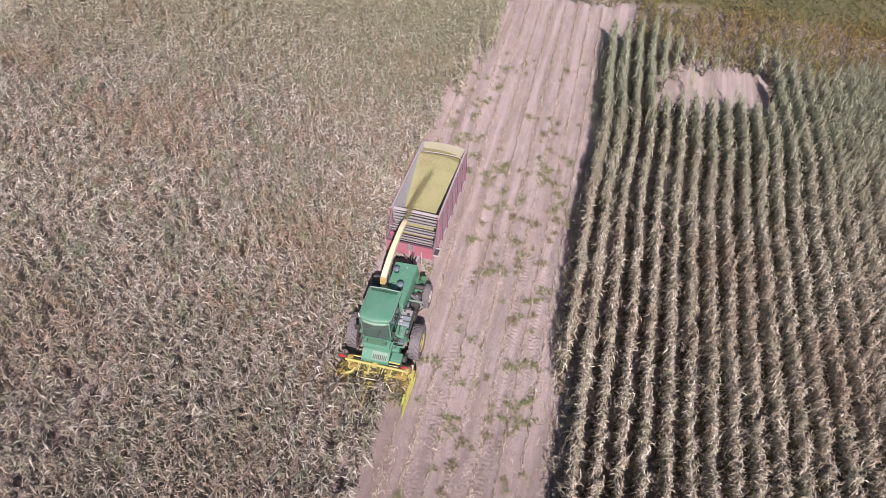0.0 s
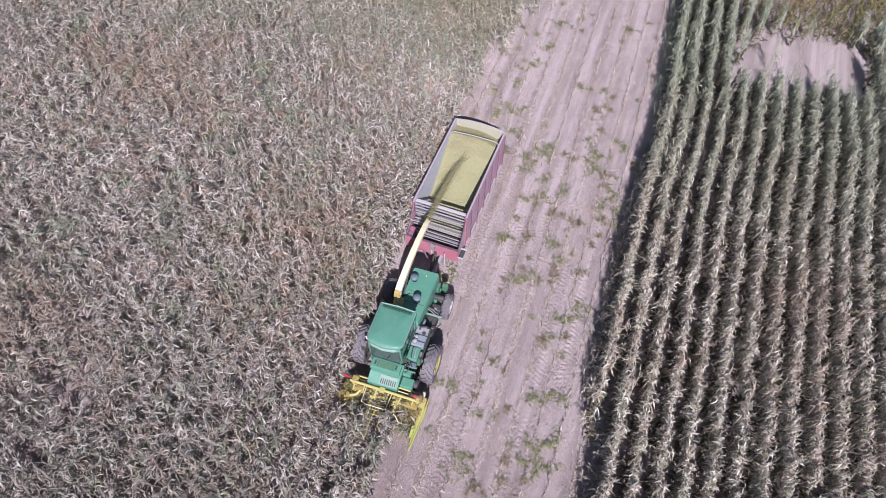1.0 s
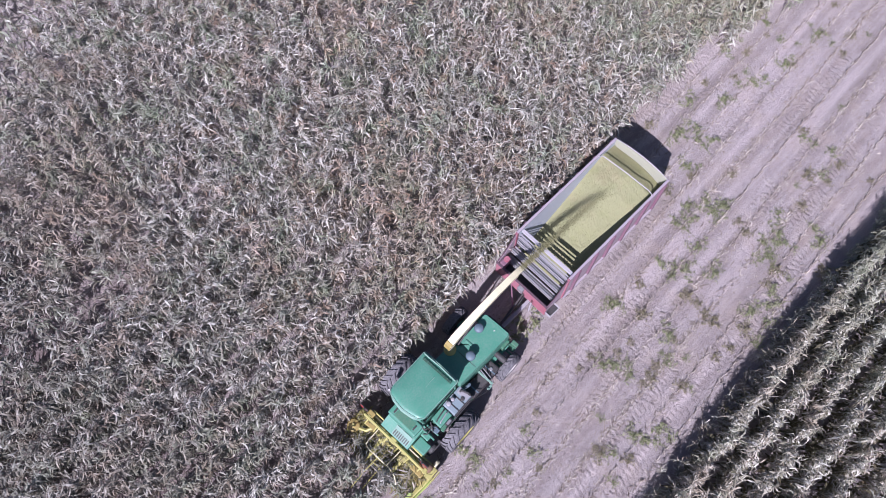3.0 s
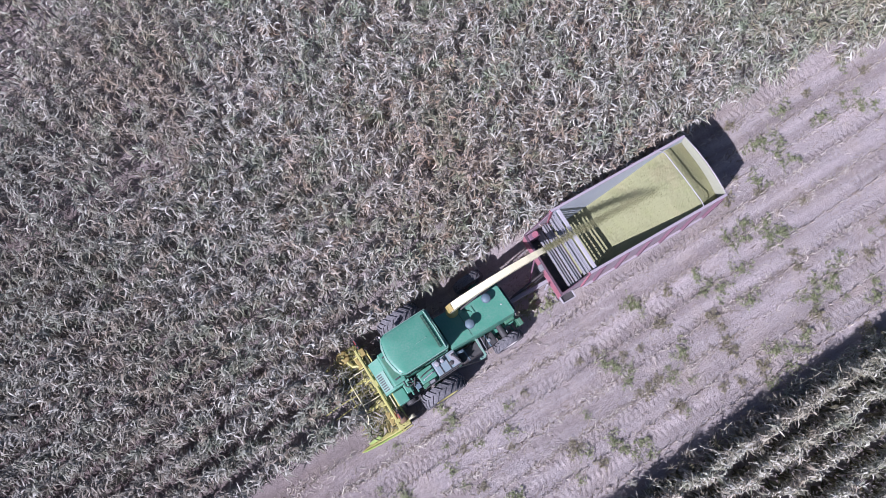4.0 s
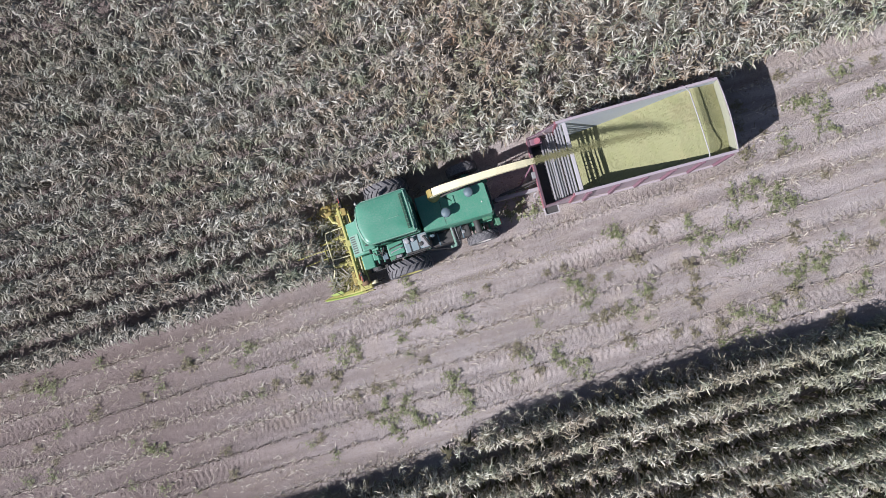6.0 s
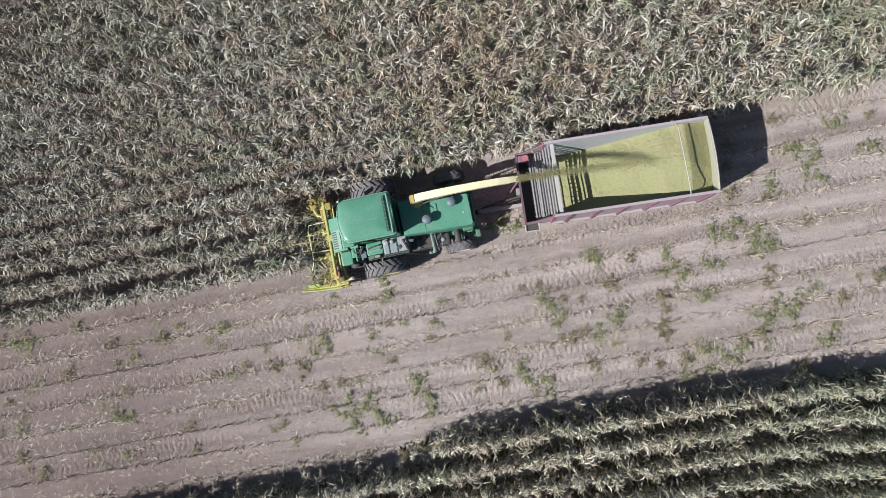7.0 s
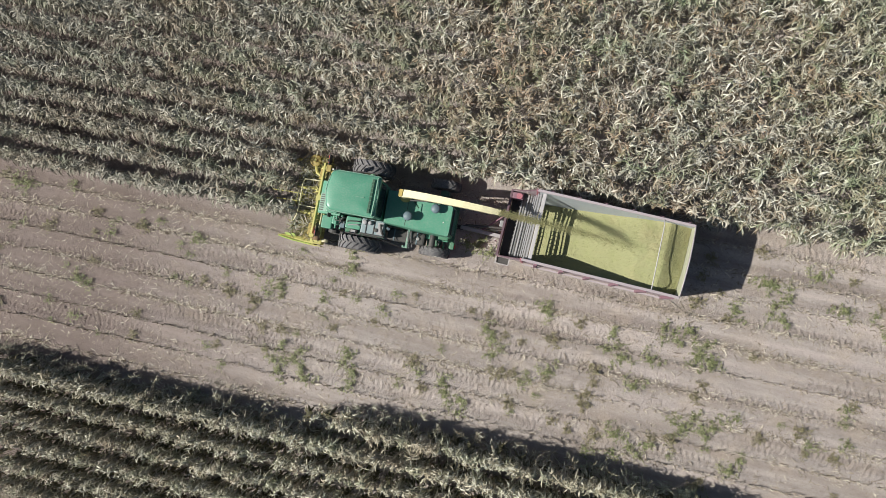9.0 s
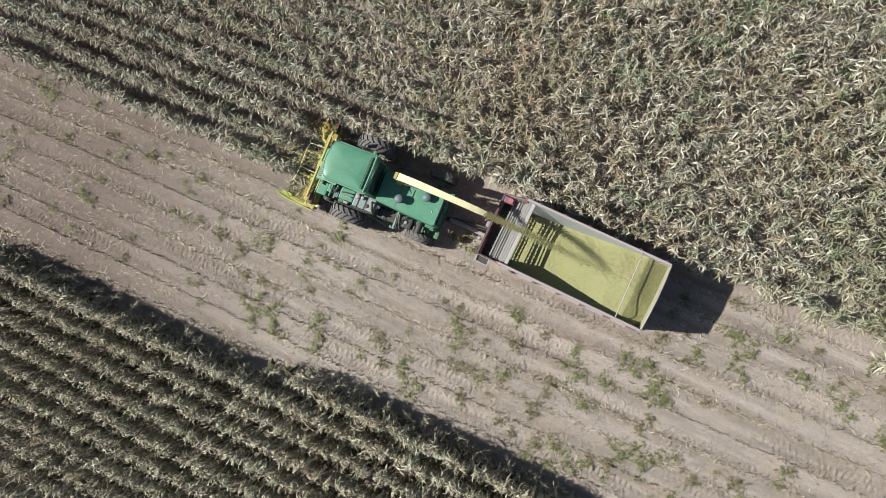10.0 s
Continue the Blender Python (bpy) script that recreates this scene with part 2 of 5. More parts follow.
GATE_SHEET = paint("silage_dusted_sheet", (0.41, 0.405, 0.33), dust=(0.4, 0.4, 0.22), amount=0.8, rough=0.6)
GREY_PALE = paint("pale_grey_steel", (0.34, 0.33, 0.35), amount=0.4, rough=0.5)

# ---- mesh tools ----
def part(name, bm, material, parent, label="", smooth=False):
    """Links a bmesh, in its thing's own metres, as one mesh under a thing or part."""
    bmesh.ops.recalc_face_normals(bm, faces=bm.faces[:])
    me = bpy.data.meshes.new(name)
    bm.to_mesh(me)
    bm.free()
    me.materials.append(material)
    if smooth:
        me.polygons.foreach_set("use_smooth", np.ones(len(me.polygons), dtype=bool))
    ob = new(name, me)
    ob.parent = parent
    return tagged(ob, label)


def thing(name, x, y, yaw, label, category, group=""):
    ob = new(name)
    ob.matrix_world = pose(x, y, 0, 0, 0, yaw)
    return tagged(ob, label, category, group)


def box(x0, x1, y0, y1, z0, z1, bevel=0.02, bm=None, turn=None):
    """A box with rounded edges, added to bm or to a new bmesh. turn: (centre, matrix)."""
    bm = bm or bmesh.new()
    verts = bmesh.ops.create_cube(bm, size=1)["verts"]
    for v in verts:
        v.co = ((x0 + x1) / 2 + v.co.x * (x1 - x0), (y0 + y1) / 2 + v.co.y * (y1 - y0), (z0 + z1) / 2 + v.co.z * (z1 - z0))
    if bevel:
        edges = list({e for v in verts for e in v.link_edges})
        got = bmesh.ops.bevel(bm, geom=edges, offset=min(bevel, 0.45 * min(x1 - x0, y1 - y0, z1 - z0)), segments=2, profile=0.6, affect="EDGES")
        verts = got["verts"] + [v for v in verts if v.is_valid]
    if turn:
        c, m = turn
        for v in set(verts):
            v.co = Vector(c) + m @ (v.co - Vector(c))
    return bm


def rod(points, radius, sides=8, bm=None, flat=1.0, radii=None):
    """A pipe along points; flat squeezes its section upward, radii gives one radius a point."""
    bm = bm or bmesh.new()
    pts = [Vector(p) for p in points]
    rings = []
    for i, p in enumerate(pts):
        t = (pts[min(i + 1, len(pts) - 1)] - pts[max(i - 1, 0)]).normalized()
        side = t.cross(Vector((0, 0, 1)))
        if side.length < 1e-3:
            side = Vector((0, 1, 0))
        side.normalize()
        up = side.cross(t)
        r = radii[i] if radii else radius
        rings.append([bm.verts.new(p + side * math.cos(a) * r + up * math.sin(a) * r * flat)
                      for a in (2 * math.pi * (j + 0.5) / sides for j in range(sides))])
    for a, b in zip(rings, rings[1:]):
        for j in range(sides):
            bm.faces.new((a[j], a[(j + 1) % sides], b[(j + 1) % sides], b[j]))
    bm.faces.new(rings[0][::-1])
    bm.faces.new(rings[-1])
    return bm


def lathe(profile, centre, axis="y", steps=28, bm=None):
    """Turns (along, radius) pairs round an axis through centre."""
    bm = bm or bmesh.new()
    cx, cy, cz = centre
    rings = []
    for along, r in profile:
        ring = []
        for j in range(steps):
            a = 2 * math.pi * j / steps
            c, s = math.cos(a) * r, math.sin(a) * r
            ring.append(bm.verts.new((cx + c, cy + along, cz + s) if axis == "y" else (cx + c, cy + s, cz + along)))
        rings.append(ring)
    for a, b in zip(rings, rings[1:]):
        for j in range(steps):
            bm.faces.new((a[j], a[(j + 1) % steps], b[(j + 1) % steps], b[j]))
    for ring in (rings[0], rings[-1]):
        if (ring[0].co - ring[steps // 2].co).length > 1e-4:
            bm.faces.new(ring)
    return bm


def slab(outline, z0, z1, crown=0.0, inset=0.05):
    """A plate from an outline in plan, with a rounded, slightly crowned top."""
    bm = bmesh.new()
    cx = sum(p[0] for p in outline) / len(outline)
    cy = sum(p[1] for p in outline) / len(outline)
    steps = [(0.0, z0), (0.0, z0 + 0.65 * (z1 - z0)), (inset * 0.4, z0 + 0.9 * (z1 - z0)), (inset, z1), (0.35, z1 + crown * 0.7), (0.7, z1 + crown)]
    rings = []
    for d, z in steps:
        ring = []
        for x, y in outline:
            v = Vector((cx - x, cy - y))
            q = min(d / max(v.length, 1e-6), 0.9)
            ring.append(bm.verts.new((x + v.x * q, y + v.y * q, z)))
        rings.append(ring)
    n = len(outline)
    for a, b in zip(rings, rings[1:]):
        for j in range(n):
            bm.faces.new((a[j], a[(j + 1) % n], b[(j + 1) % n], b[j]))
    bm.faces.new(rings[0][::-1])
    bm.faces.new(rings[-1])
    return bm


def plate(points, thick, axis):
    """A flat plate with straight outline points, thickened along an axis vector."""
    bm = bmesh.new()
    ax = Vector(axis).normalized() * thick
    a = [bm.verts.new(p) for p in points]
    b = [bm.verts.new(Vector(p) + ax) for p in points]
    n = len(points)
    bm.faces.new(a[::-1])
    bm.faces.new(b)
    for j in range(n):
        bm.faces.new((a[j], a[(j + 1) % n], b[(j + 1) % n], b[j]))
    return bm


def tyre_mesh(centre, radius, width, rim_r, lugs, lug_h):
    """A tractor tyre: rounded carcass with slanting lugs on both halves of the tread."""
    h = width / 2
    r = radius - lug_h
    prof = [(-h * 0.72, rim_r), (-h * 0.95, rim_r + 0.25 * (r - rim_r)), (-h, rim_r + 0.6 * (r - rim_r)), (-h * 0.9, r - 0.03), (-h * 0.45, r),
            (h * 0.45, r), (h * 0.9, r - 0.03), (h, rim_r + 0.6 * (r - rim_r)), (h * 0.95, rim_r + 0.25 * (r - rim_r)), (h * 0.72, rim_r)]
    bm = lathe(prof, centre, "y", 36)
    cx, cy, cz = centre
    for i in range(lugs):
        for side in (-1, 1):
            a0 = 2 * math.pi * (i + (0.25 if side > 0 else -0.25)) / lugs
            slant = 2 * math.pi * 0.85 / lugs
            pts = []
            for q, (yy, top) in enumerate(((0.03, radius), (0.5, radius), (0.97, radius - 0.035))):
                a = a0 + slant * q / 2
                for da in (-0.3, 0.3):
                    ang = a + da * 2 * math.pi / lugs * 0.62
                    for rr in (r - 0.03, top):
                        pts.append(bm.verts.new((cx + math.cos(ang) * rr, cy + side * yy * h, cz + math.sin(ang) * rr)))
            for q in range(2):
                o = q * 4
                for f in ((o, o + 1, o + 5, o + 4), (o + 2, o + 6, o + 7, o + 3), (o + 1, o + 3, o + 7, o + 5)):
                    bm.faces.new([pts[j] for j in f])
            bm.faces.new([pts[j] for j in (0, 2, 3, 1)])
            bm.faces.new([pts[j] for j in (8, 9, 11, 10)])
    return bm


def wheel(name, parent, x, y, radius, width, outward, rim_material, rim_label, lugs=20, lug_h=0.05, rim_share=0.5):
    """A wheel: dished rim with its hub, and the tyre as a sub-part."""
    rr = radius * rim_share
    c = (x, y, radius)
    o = outward
    prof = [(-o * width * 0.36, rr), (o * width * 0.47, rr), (o * width * 0.47, rr * 0.9), (o * width * 0.3, rr * 0.82), (o * width * 0.28, rr * 0.35),
            (o * width * 0.42, rr * 0.3), (o * width * 0.44, 0.001)]
    rim = part(name, lathe(prof, c, "y", 28), rim_material, parent, rim_label, True)
    part("tyre", tyre_mesh(c, radius, width, rr, lugs, lug_h), RUBBER, rim, "dusty black lugged rubber tyre")
    for j in range(8):
        a = 2 * math.pi * j / 8
        p = (x + math.cos(a) * rr * 0.55, y + o * width * 0.28, radius + math.sin(a) * rr * 0.55)
        part("wheel_bolt", lathe([(0, 0.018), (o * 0.03, 0.018)], p, "y", 6), DARK, rim)
    return rim

# ---- the field: rows run a little askew to the machine's way ----
ROW_ANGLE = radians(1.2)
CA, SA = math.cos(ROW_ANGLE), math.sin(ROW_ANGLE)
PITCH = 1.01            # row spacing
ROW0 = -7.60            # southernmost cut row


def row_y(k):
    return ROW0 + PITCH * k


def to_world(u, w):
    return u * CA - w * SA, u * SA + w * CA


def mesh_from(name, verts, faces_flat, per_face, material, label="", category="", kind=""):
    """One mesh out of plain arrays: all faces have per_face corners."""
    me = bpy.data.meshes.new(name)
    n = len(faces_flat) // per_face
    me.vertices.add(len(verts))
    me.vertices.foreach_set("co", np.asarray(verts, dtype=np.float32).ravel())
    me.loops.add(len(faces_flat))
    me.loops.foreach_set("vertex_index", np.asarray(faces_flat, dtype=np.int32))
    me.polygons.add(n)
    me.polygons.foreach_set("loop_start", np.arange(0, n * per_face, per_face, dtype=np.int32))
    me.update(calc_edges=True)
    me.materials.append(material)
    return tagged(new(name, me), label, category, "", kind)


def strips(base, heading, length, width, rise, droop, twist, segs, rng, curl=None, spread=1.0):
    """Leaf-like strips, all at once: each rises from its base, arches over and hangs. Returns vertices and quad corners."""
    n = len(base)
    s = np.linspace(0, 1, segs + 1)[None, :]
    h = heading[:, None] + (curl[:, None] * s if curl is not None else 0)
    along = spread * length[:, None] * (s * (1 - 0.18 * droop[:, None] * s))
    z = base[:, 2:3] + length[:, None] * (rise[:, None] * s - droop[:, None] * s * s)
    x = base[:, 0:1] + np.cos(h) * along
    y = base[:, 1:2] + np.sin(h) * along
    half = 0.5 * width[:, None] * np.clip(1.25 * (1 - s ** 2.2) * (0.55 + 1.2 * s), 0.05, 1)
    tw = twist[:, None] * s
    sx, sy, sz = -np.sin(h) * np.cos(tw) * half, np.cos(h) * np.cos(tw) * half, np.sin(tw) * half
    a = np.stack([x - sx, y - sy, z - sz], 2)
    b = np.stack([x + sx, y + sy, z + sz], 2)
    v = np.stack([a, b], 2).reshape(n, -1, 3)
    i = np.arange(segs)
    q = np.stack([2 * i, 2 * i + 1, 2 * i + 3, 2 * i + 2], 1).ravel()
    f = (np.arange(n)[:, None] * (2 * (segs + 1)) + q[None, :]).ravel()
    return v.reshape(-1, 3), f


def stalks(base, top, radius, n_side=3):
    """Thin tapered three-sided stems between base and top points."""
    n = len(base)
    ang = np.arange(n_side) * 2 * math.pi / n_side
    ring = np.stack([np.cos(ang), np.sin(ang), np.zeros(n_side)], 1)
    a = base[:, None, :] + ring[None] * radius[:, None, None]
    b = top[:, None, :] + ring[None] * radius[:, None, None] * 0.45
    v = np.concatenate([a, b], 1)
    q = []
    for i in range(n_side):
        j = (i + 1) % n_side
        q += [i, j, n_side + j, n_side + i]
    f = (np.arange(n)[:, None] * (2 * n_side) + np.array(q)[None, :]).ravel()
    return v.reshape(-1, 3), f


def corn(name, px, py, height, material, label, seed, leaves=10, segs=4, reach=0.62, width=0.075, spread=1.0, low=0.22, bend=1.0, lean=0.09, curl=0.6):
    """A stand of corn plants as one mesh: stems, arching dry leaves, tassels."""
    rng = np.random.default_rng(seed)
    n = len(px)
    tilt = rng.normal(0, lean, (n, 2))
    base = np.stack([px, py, np.zeros(n)], 1)
    top = base + np.stack([tilt[:, 0] * height, tilt[:, 1] * height, height], 1)
    vs, fs = [], []
    count = 0

    def add(v, f):
        nonlocal count
        vs.append(v)
        fs.append(f + count)
        count += len(v)

    add(*stalks(base, top, rng.uniform(0.011, 0.016, n)))
    plane = rng.uniform(0, math.pi, n)
    for i in range(leaves):
        level = low + (0.97 - low) * (i + rng.uniform(-0.3, 0.3, n)) / leaves
        b = base + (top - base) * level[:, None]
        head = plane + math.pi * (i % 2) + rng.normal(0, 0.55, n)
        size = 1.0 - 0.45 * np.abs(level - 0.55)
        ln = reach * size * rng.uniform(0.7, 1.25, n)
        add(*strips(b, head, ln, width * rng.uniform(0.6, 1.15, n), rng.uniform(0.3, 1.0, n), bend * rng.uniform(0.5, 1.5, n),
                    rng.normal(0, 1.0, n), segs, rng, rng.normal(0, curl * bend, n), spread))
    for i in range(3):
        head = rng.uniform(0, 2 * math.pi, n)
        add(*strips(top, head, rng.uniform(0.12, 0.28, n), np.full(n, 0.018), rng.uniform(0.6, 1.6, n), rng.uniform(0.1, 0.7, n), rng.normal(0, 0.6, n), 2, rng))
    return mesh_from(name, np.concatenate(vs), np.concatenate(fs), 4, material, label, "corn field", "stuff")


def south_shift(u, k):
    """The southern rows lie a little closer and bow away from the strip behind the wagon."""
    return -0.12 - 0.04 * (k + 1) - 0.3 * np.clip((u - 9) / 6, 0, 1) ** 2 * np.clip((24 - u) / 6, 0, 1)


def stand(rows, u0, u1, gap, seed, keep, jitter=0.07):
    """Plant places along rows k, thinned by keep(x, y)."""
    rng = np.random.default_rng(seed)
    xs, ys = [], []
    for k in rows:
        n = int((u1 - u0) / gap)
        u = np.linspace(u0, u1, n) + rng.normal(0, gap * 0.3, n)
        loose = 0.13 * np.clip((u + 1) / 5, 0, 1) if 7 <= k < 21 else 0.0      # rows close up towards the far end
        w = row_y(k) + rng.normal(0, 1, n) * (jitter + loose) + (south_shift(u, k) if k < 0 else 0)
        x, y = to_world(u, w)
        ok = keep(x, y, u, k) & (rng.uniform(0, 1, n) > 0.05)
        xs.append(x[ok])
        ys.append(y[ok])
    return np.concatenate(xs), np.concatenate(ys)


HEADER_X = -5.1        # where the cutting unit meets the standing crop
STEP_X = -1.4           # the southern stand loses its outer row ahead of here
JOG_X = 24.0            # behind here two more rows stand on the north side


def wave(x, y):
    """A smooth uneven field between -1 and 1 over the plan."""
    return 0.5 * np.sin(0.31 * x + 0.7 * np.sin(0.23 * y)) + 0.5 * np.sin(0.41 * y + 1.3 * np.sin(0.17 * x + 1.0))


def in_north(x, y, grow=0.0):
    return (y < 28.0 + 0.77 * x + grow) & (x < 32.5 - 0.284 * y + grow) & (x > -23.5 - grow)


def in_south(x, y, grow=0.0):
    return (y > -25.7 - 0.14 * x - grow) & (x > -23.5 + 0.52 * (0.9 - y) - grow)


def north_keep(x, y, u, k):
    cut = (k >= 10) | (x < HEADER_X - 0.3 * (k == 8) - 0.35 * (k == 9)) | ((x > JOG_X + 2.2 * np.sin(71.3 * x)) & (k >= 8)) | ((x > JOG_X - 3.0 + 2.2 * np.sin(53.9 * x)) & (k >= 9))
    lane = ((k == 20) | ((k == 21) & (np.sin(33.1 * x) > 0.2))) & (x > -17) & (x < -6.8)          # a short stretch that never came up
    return in_north(x, y) & cut & ~(lane & (np.sin(57.3 * x) > -0.35))


def north_far(x, y, u, k):
    return (in_north(x, y, 9.0) | ((x > 10) & in_north(x, y, 17.0))) & ~in_north(x, y) & ((k >= 10) | (x < 0) | (k >= 8))


def south_stand(x, y, k):
    bare = (x > 21.0 + 0.35 * np.sin(y * 2.1) - 0.12 * (y + 12)) & (x < 26.6 + 0.5 * np.sin(y * 1.7) - 0.22 * (y + 15)) & (y < -11.9 + 0.4 * np.sin(x * 2.3)) & (y > -19.7 + 0.4 * np.sin(x * 1.9)) & (np.sin(37.1 * x + 11.3 * y) * np.sin(23.7 * x - 41.9 * y) < 0.93)
    thin = np.clip((x - STEP_X + 1.6) / 3.4, 0, 1) > 0.5 + 0.5 * np.sin(91.7 * x) * np.sin(37.3 * x + 1.0)
    return ((k <= -2) | thin) & ~bare & (x < 27.4 + 0.9 * np.sin(y * 0.9) + np.where(y > -11.5, 2.5, 0.0))


def south_keep(x, y, u, k):
    return south_stand(x, y, k) & in_south(x, y)


def south_far(x, y, u, k):
    return south_stand(x, y, k) & in_south(x, y, 9.0) & ~in_south(x, y)


def tail_keep(x, y, u, k):
    return (x > 27.2 + 0.9 * np.sin(y * 0.9)) & (x < 35.5 + 0.9 * np.sin(y * 0.6)) & (y < -9.8)


rng = np.random.default_rng(5)
nx, ny = stand(range(7, 21), -30, 42, 0.13, 33, north_keep, 0.085)
corn("dry_corn_edge_rows", nx, ny, rng.normal(2.1, 0.16, len(nx)) + 0.12 * wave(nx, ny), CORN_N, "dry tan corn in rows beside the cut strip", 18, leaves=20, segs=3, reach=0.56, width=0.058, low=0.22, spread=0.9, bend=0.95, lean=0.05, curl=1.1)
nx, ny = stand(range(21, 46), -30, 42, 0.185, 3, north_keep, 0.09)
corn("dry_corn_stand", nx, ny, rng.normal(2.15, 0.17, len(nx)) + 0.12 * wave(nx, ny), CORN_N, "dense stand of dry tan corn not yet cut", 11, leaves=23, segs=3, reach=0.5, width=0.058, low=0.4, bend=0.9, curl=1.1)
nx, ny = stand(range(7, 66), -36, 58, 0.4, 7, north_far, 0.15)
corn("outer_dry_corn", nx, ny, rng.normal(2.1, 0.15, len(nx)), CORN_N, "outer part of the dry tan corn stand", 14, leaves=7, segs=3, reach=0.8, width=0.09)
qx, qy = stand(range(-15, 0), -30, 36, 0.14, 4, south_keep, 0.04)
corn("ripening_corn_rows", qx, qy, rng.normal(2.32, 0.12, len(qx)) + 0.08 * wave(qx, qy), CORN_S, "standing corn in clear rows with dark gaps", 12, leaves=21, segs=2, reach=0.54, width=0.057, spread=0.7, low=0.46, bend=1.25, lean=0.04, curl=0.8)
qx, qy = stand(range(-2, 0), -30, 36, 0.17, 46, south_keep, 0.14)
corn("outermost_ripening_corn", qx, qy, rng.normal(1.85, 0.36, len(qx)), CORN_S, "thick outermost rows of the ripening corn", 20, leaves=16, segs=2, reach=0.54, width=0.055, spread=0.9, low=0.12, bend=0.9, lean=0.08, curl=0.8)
qx, qy = stand(range(-1, 0), -30, 30, 0.13, 47, south_keep, 0.16)
sx_, sy_ = stand(range(-2, -1), -30, STEP_X, 0.13, 48, south_keep, 0.16)
qx, qy = np.concatenate([qx, sx_]), np.concatenate([qy, sy_]) + 0.42
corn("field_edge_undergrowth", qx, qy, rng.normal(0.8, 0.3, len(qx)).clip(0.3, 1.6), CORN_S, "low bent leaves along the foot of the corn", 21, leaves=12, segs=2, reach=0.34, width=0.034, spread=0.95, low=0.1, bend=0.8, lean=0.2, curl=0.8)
# low growth whose dark colour also stands for the deep shade between rows
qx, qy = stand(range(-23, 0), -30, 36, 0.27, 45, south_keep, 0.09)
corn("gap_shade_growth", qx, qy, rng.normal(1.3, 0.2, len(qx)), LOW_LEAF_SHADED, "green lower leaves and weeds, coloured dark for the shade between the corn rows", 19, leaves=9, segs=2, reach=0.6, width=0.13, low=0.15, spread=0.75)
qx, qy = stand(range(-23, -15), -30, 36, 0.16, 44, south_keep, 0.07)
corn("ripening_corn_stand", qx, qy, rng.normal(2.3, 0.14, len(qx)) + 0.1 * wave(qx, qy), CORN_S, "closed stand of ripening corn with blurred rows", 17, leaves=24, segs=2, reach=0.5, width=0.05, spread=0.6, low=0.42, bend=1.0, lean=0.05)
qx, qy = stand(range(-32, 0), -36, 36, 0.35, 15, south_far, 0.06)
corn("outer_ripening_corn", qx, qy, rng.normal(2.1, 0.13, len(qx)), CORN_S, "outer rows of the ripening corn", 16, leaves=7, segs=3, reach=0.55, width=0.08, spread=0.8)
tx_, ty_ = stand(range(-26, -1), 27, 39, 0.22, 6, tail_keep, 0.25)
corn("weedy_corn_end", tx_, ty_, rng.normal(1.5, 0.3, len(tx_)), GOLDEN, "short golden brown corn and weeds at the field's end", 13, leaves=8, reach=0.6, width=0.07)


# ---- ground: one sheet, finer where the strip has been cut and driven on ----
def ground_axis(lo, hi, step):
    inner = np.arange(lo, hi + step / 2, step)
    out = np.array([2, 5, 10, 30, 100, 400, 1500.0])
    return np.concatenate([(lo - out)[::-1], inner, hi + out])


TRACKS = ((-1.42, -1.3, 40), (-3.15, -34, 40), (-4.45, -34, 40), (-5.95, -34, 40), (-7.05, -34, 40), (1.8, 2.5, 40))


def ground_height(u, w):
    """Low ridges along the rows, soft humps and the prints of tyre lugs."""
    near = ((u > -30) & (u < 36) & (w > -9.6) & (w < 3.4)).astype(float)
    z = 0.022 * np.cos(2 * math.pi * (w - ROW0) / PITCH) + 0.02 * np.sin(0.9 * u + 2.1 * np.sin(0.6 * w)) * np.sin(1.3 * w)
    for wc, u0, u1 in TRACKS:
        d = np.abs(w - wc - 0.03 * np.sin(u * 0.5))
        lug = np.clip(4 * np.sin(2 * math.pi * (u + 0.9 * d) / 0.23), -1, 1)
        inside = np.clip((0.3 - d) / 0.05, 0, 1) * (u > u0) * (u < u1)
        fade = np.clip(0.6 + 0.9 * np.sin(0.37 * u + wc * 3) * np.sin(0.11 * u + wc), 0.12, 1)
        z = z - (0.026 + 0.048 * lug * (0.55 + 0.45 * np.sin(7.3 * u + 11 * w) * np.sin(2.9 * u - 5 * w))) * inside * fade
    return z * near


def build_ground():
    gu, gw = ground_axis(-30, 30, 0.058), ground_axis(-9.3, 3.1, 0.095)
    u, w = np.meshgrid(gu, gw, indexing="ij")
    x, y = to_world(u, w)
    near = ((u > -30) & (u < 36) & (w > -9.6) & (w < 3.4)).astype(float)
    z = ground_height(u, w)
    rng = np.random.default_rng(8)
    z = z + rng.normal(0, 0.0035, z.shape) * near
    nu, nw = u.shape
    idx = np.arange(nu * nw).reshape(nu, nw)
    f = np.stack([idx[:-1, :-1], idx[1:, :-1], idx[1:, 1:], idx[:-1, 1:]], 2).reshape(-1)
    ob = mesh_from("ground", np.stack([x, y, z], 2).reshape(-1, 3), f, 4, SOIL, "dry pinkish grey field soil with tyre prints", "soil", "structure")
    ob.data.polygons.foreach_set("use_smooth", np.ones(len(ob.data.polygons), dtype=bool))
    return ob


build_ground()


# ---- stubble, straw and weeds on the cut strip ----
def strip_open(x, y, k):
    """Where rows have been cut: between the two stands, behind the header on the machine's own rows."""
    north = np.where(x < HEADER_X + 0.2, 6.3, np.where(x > JOG_X, 7.3, 9.4))
    south = np.where(x < STEP_X, -1.4, -0.4)
    return (k < north) & (k > south) & (x < 34)


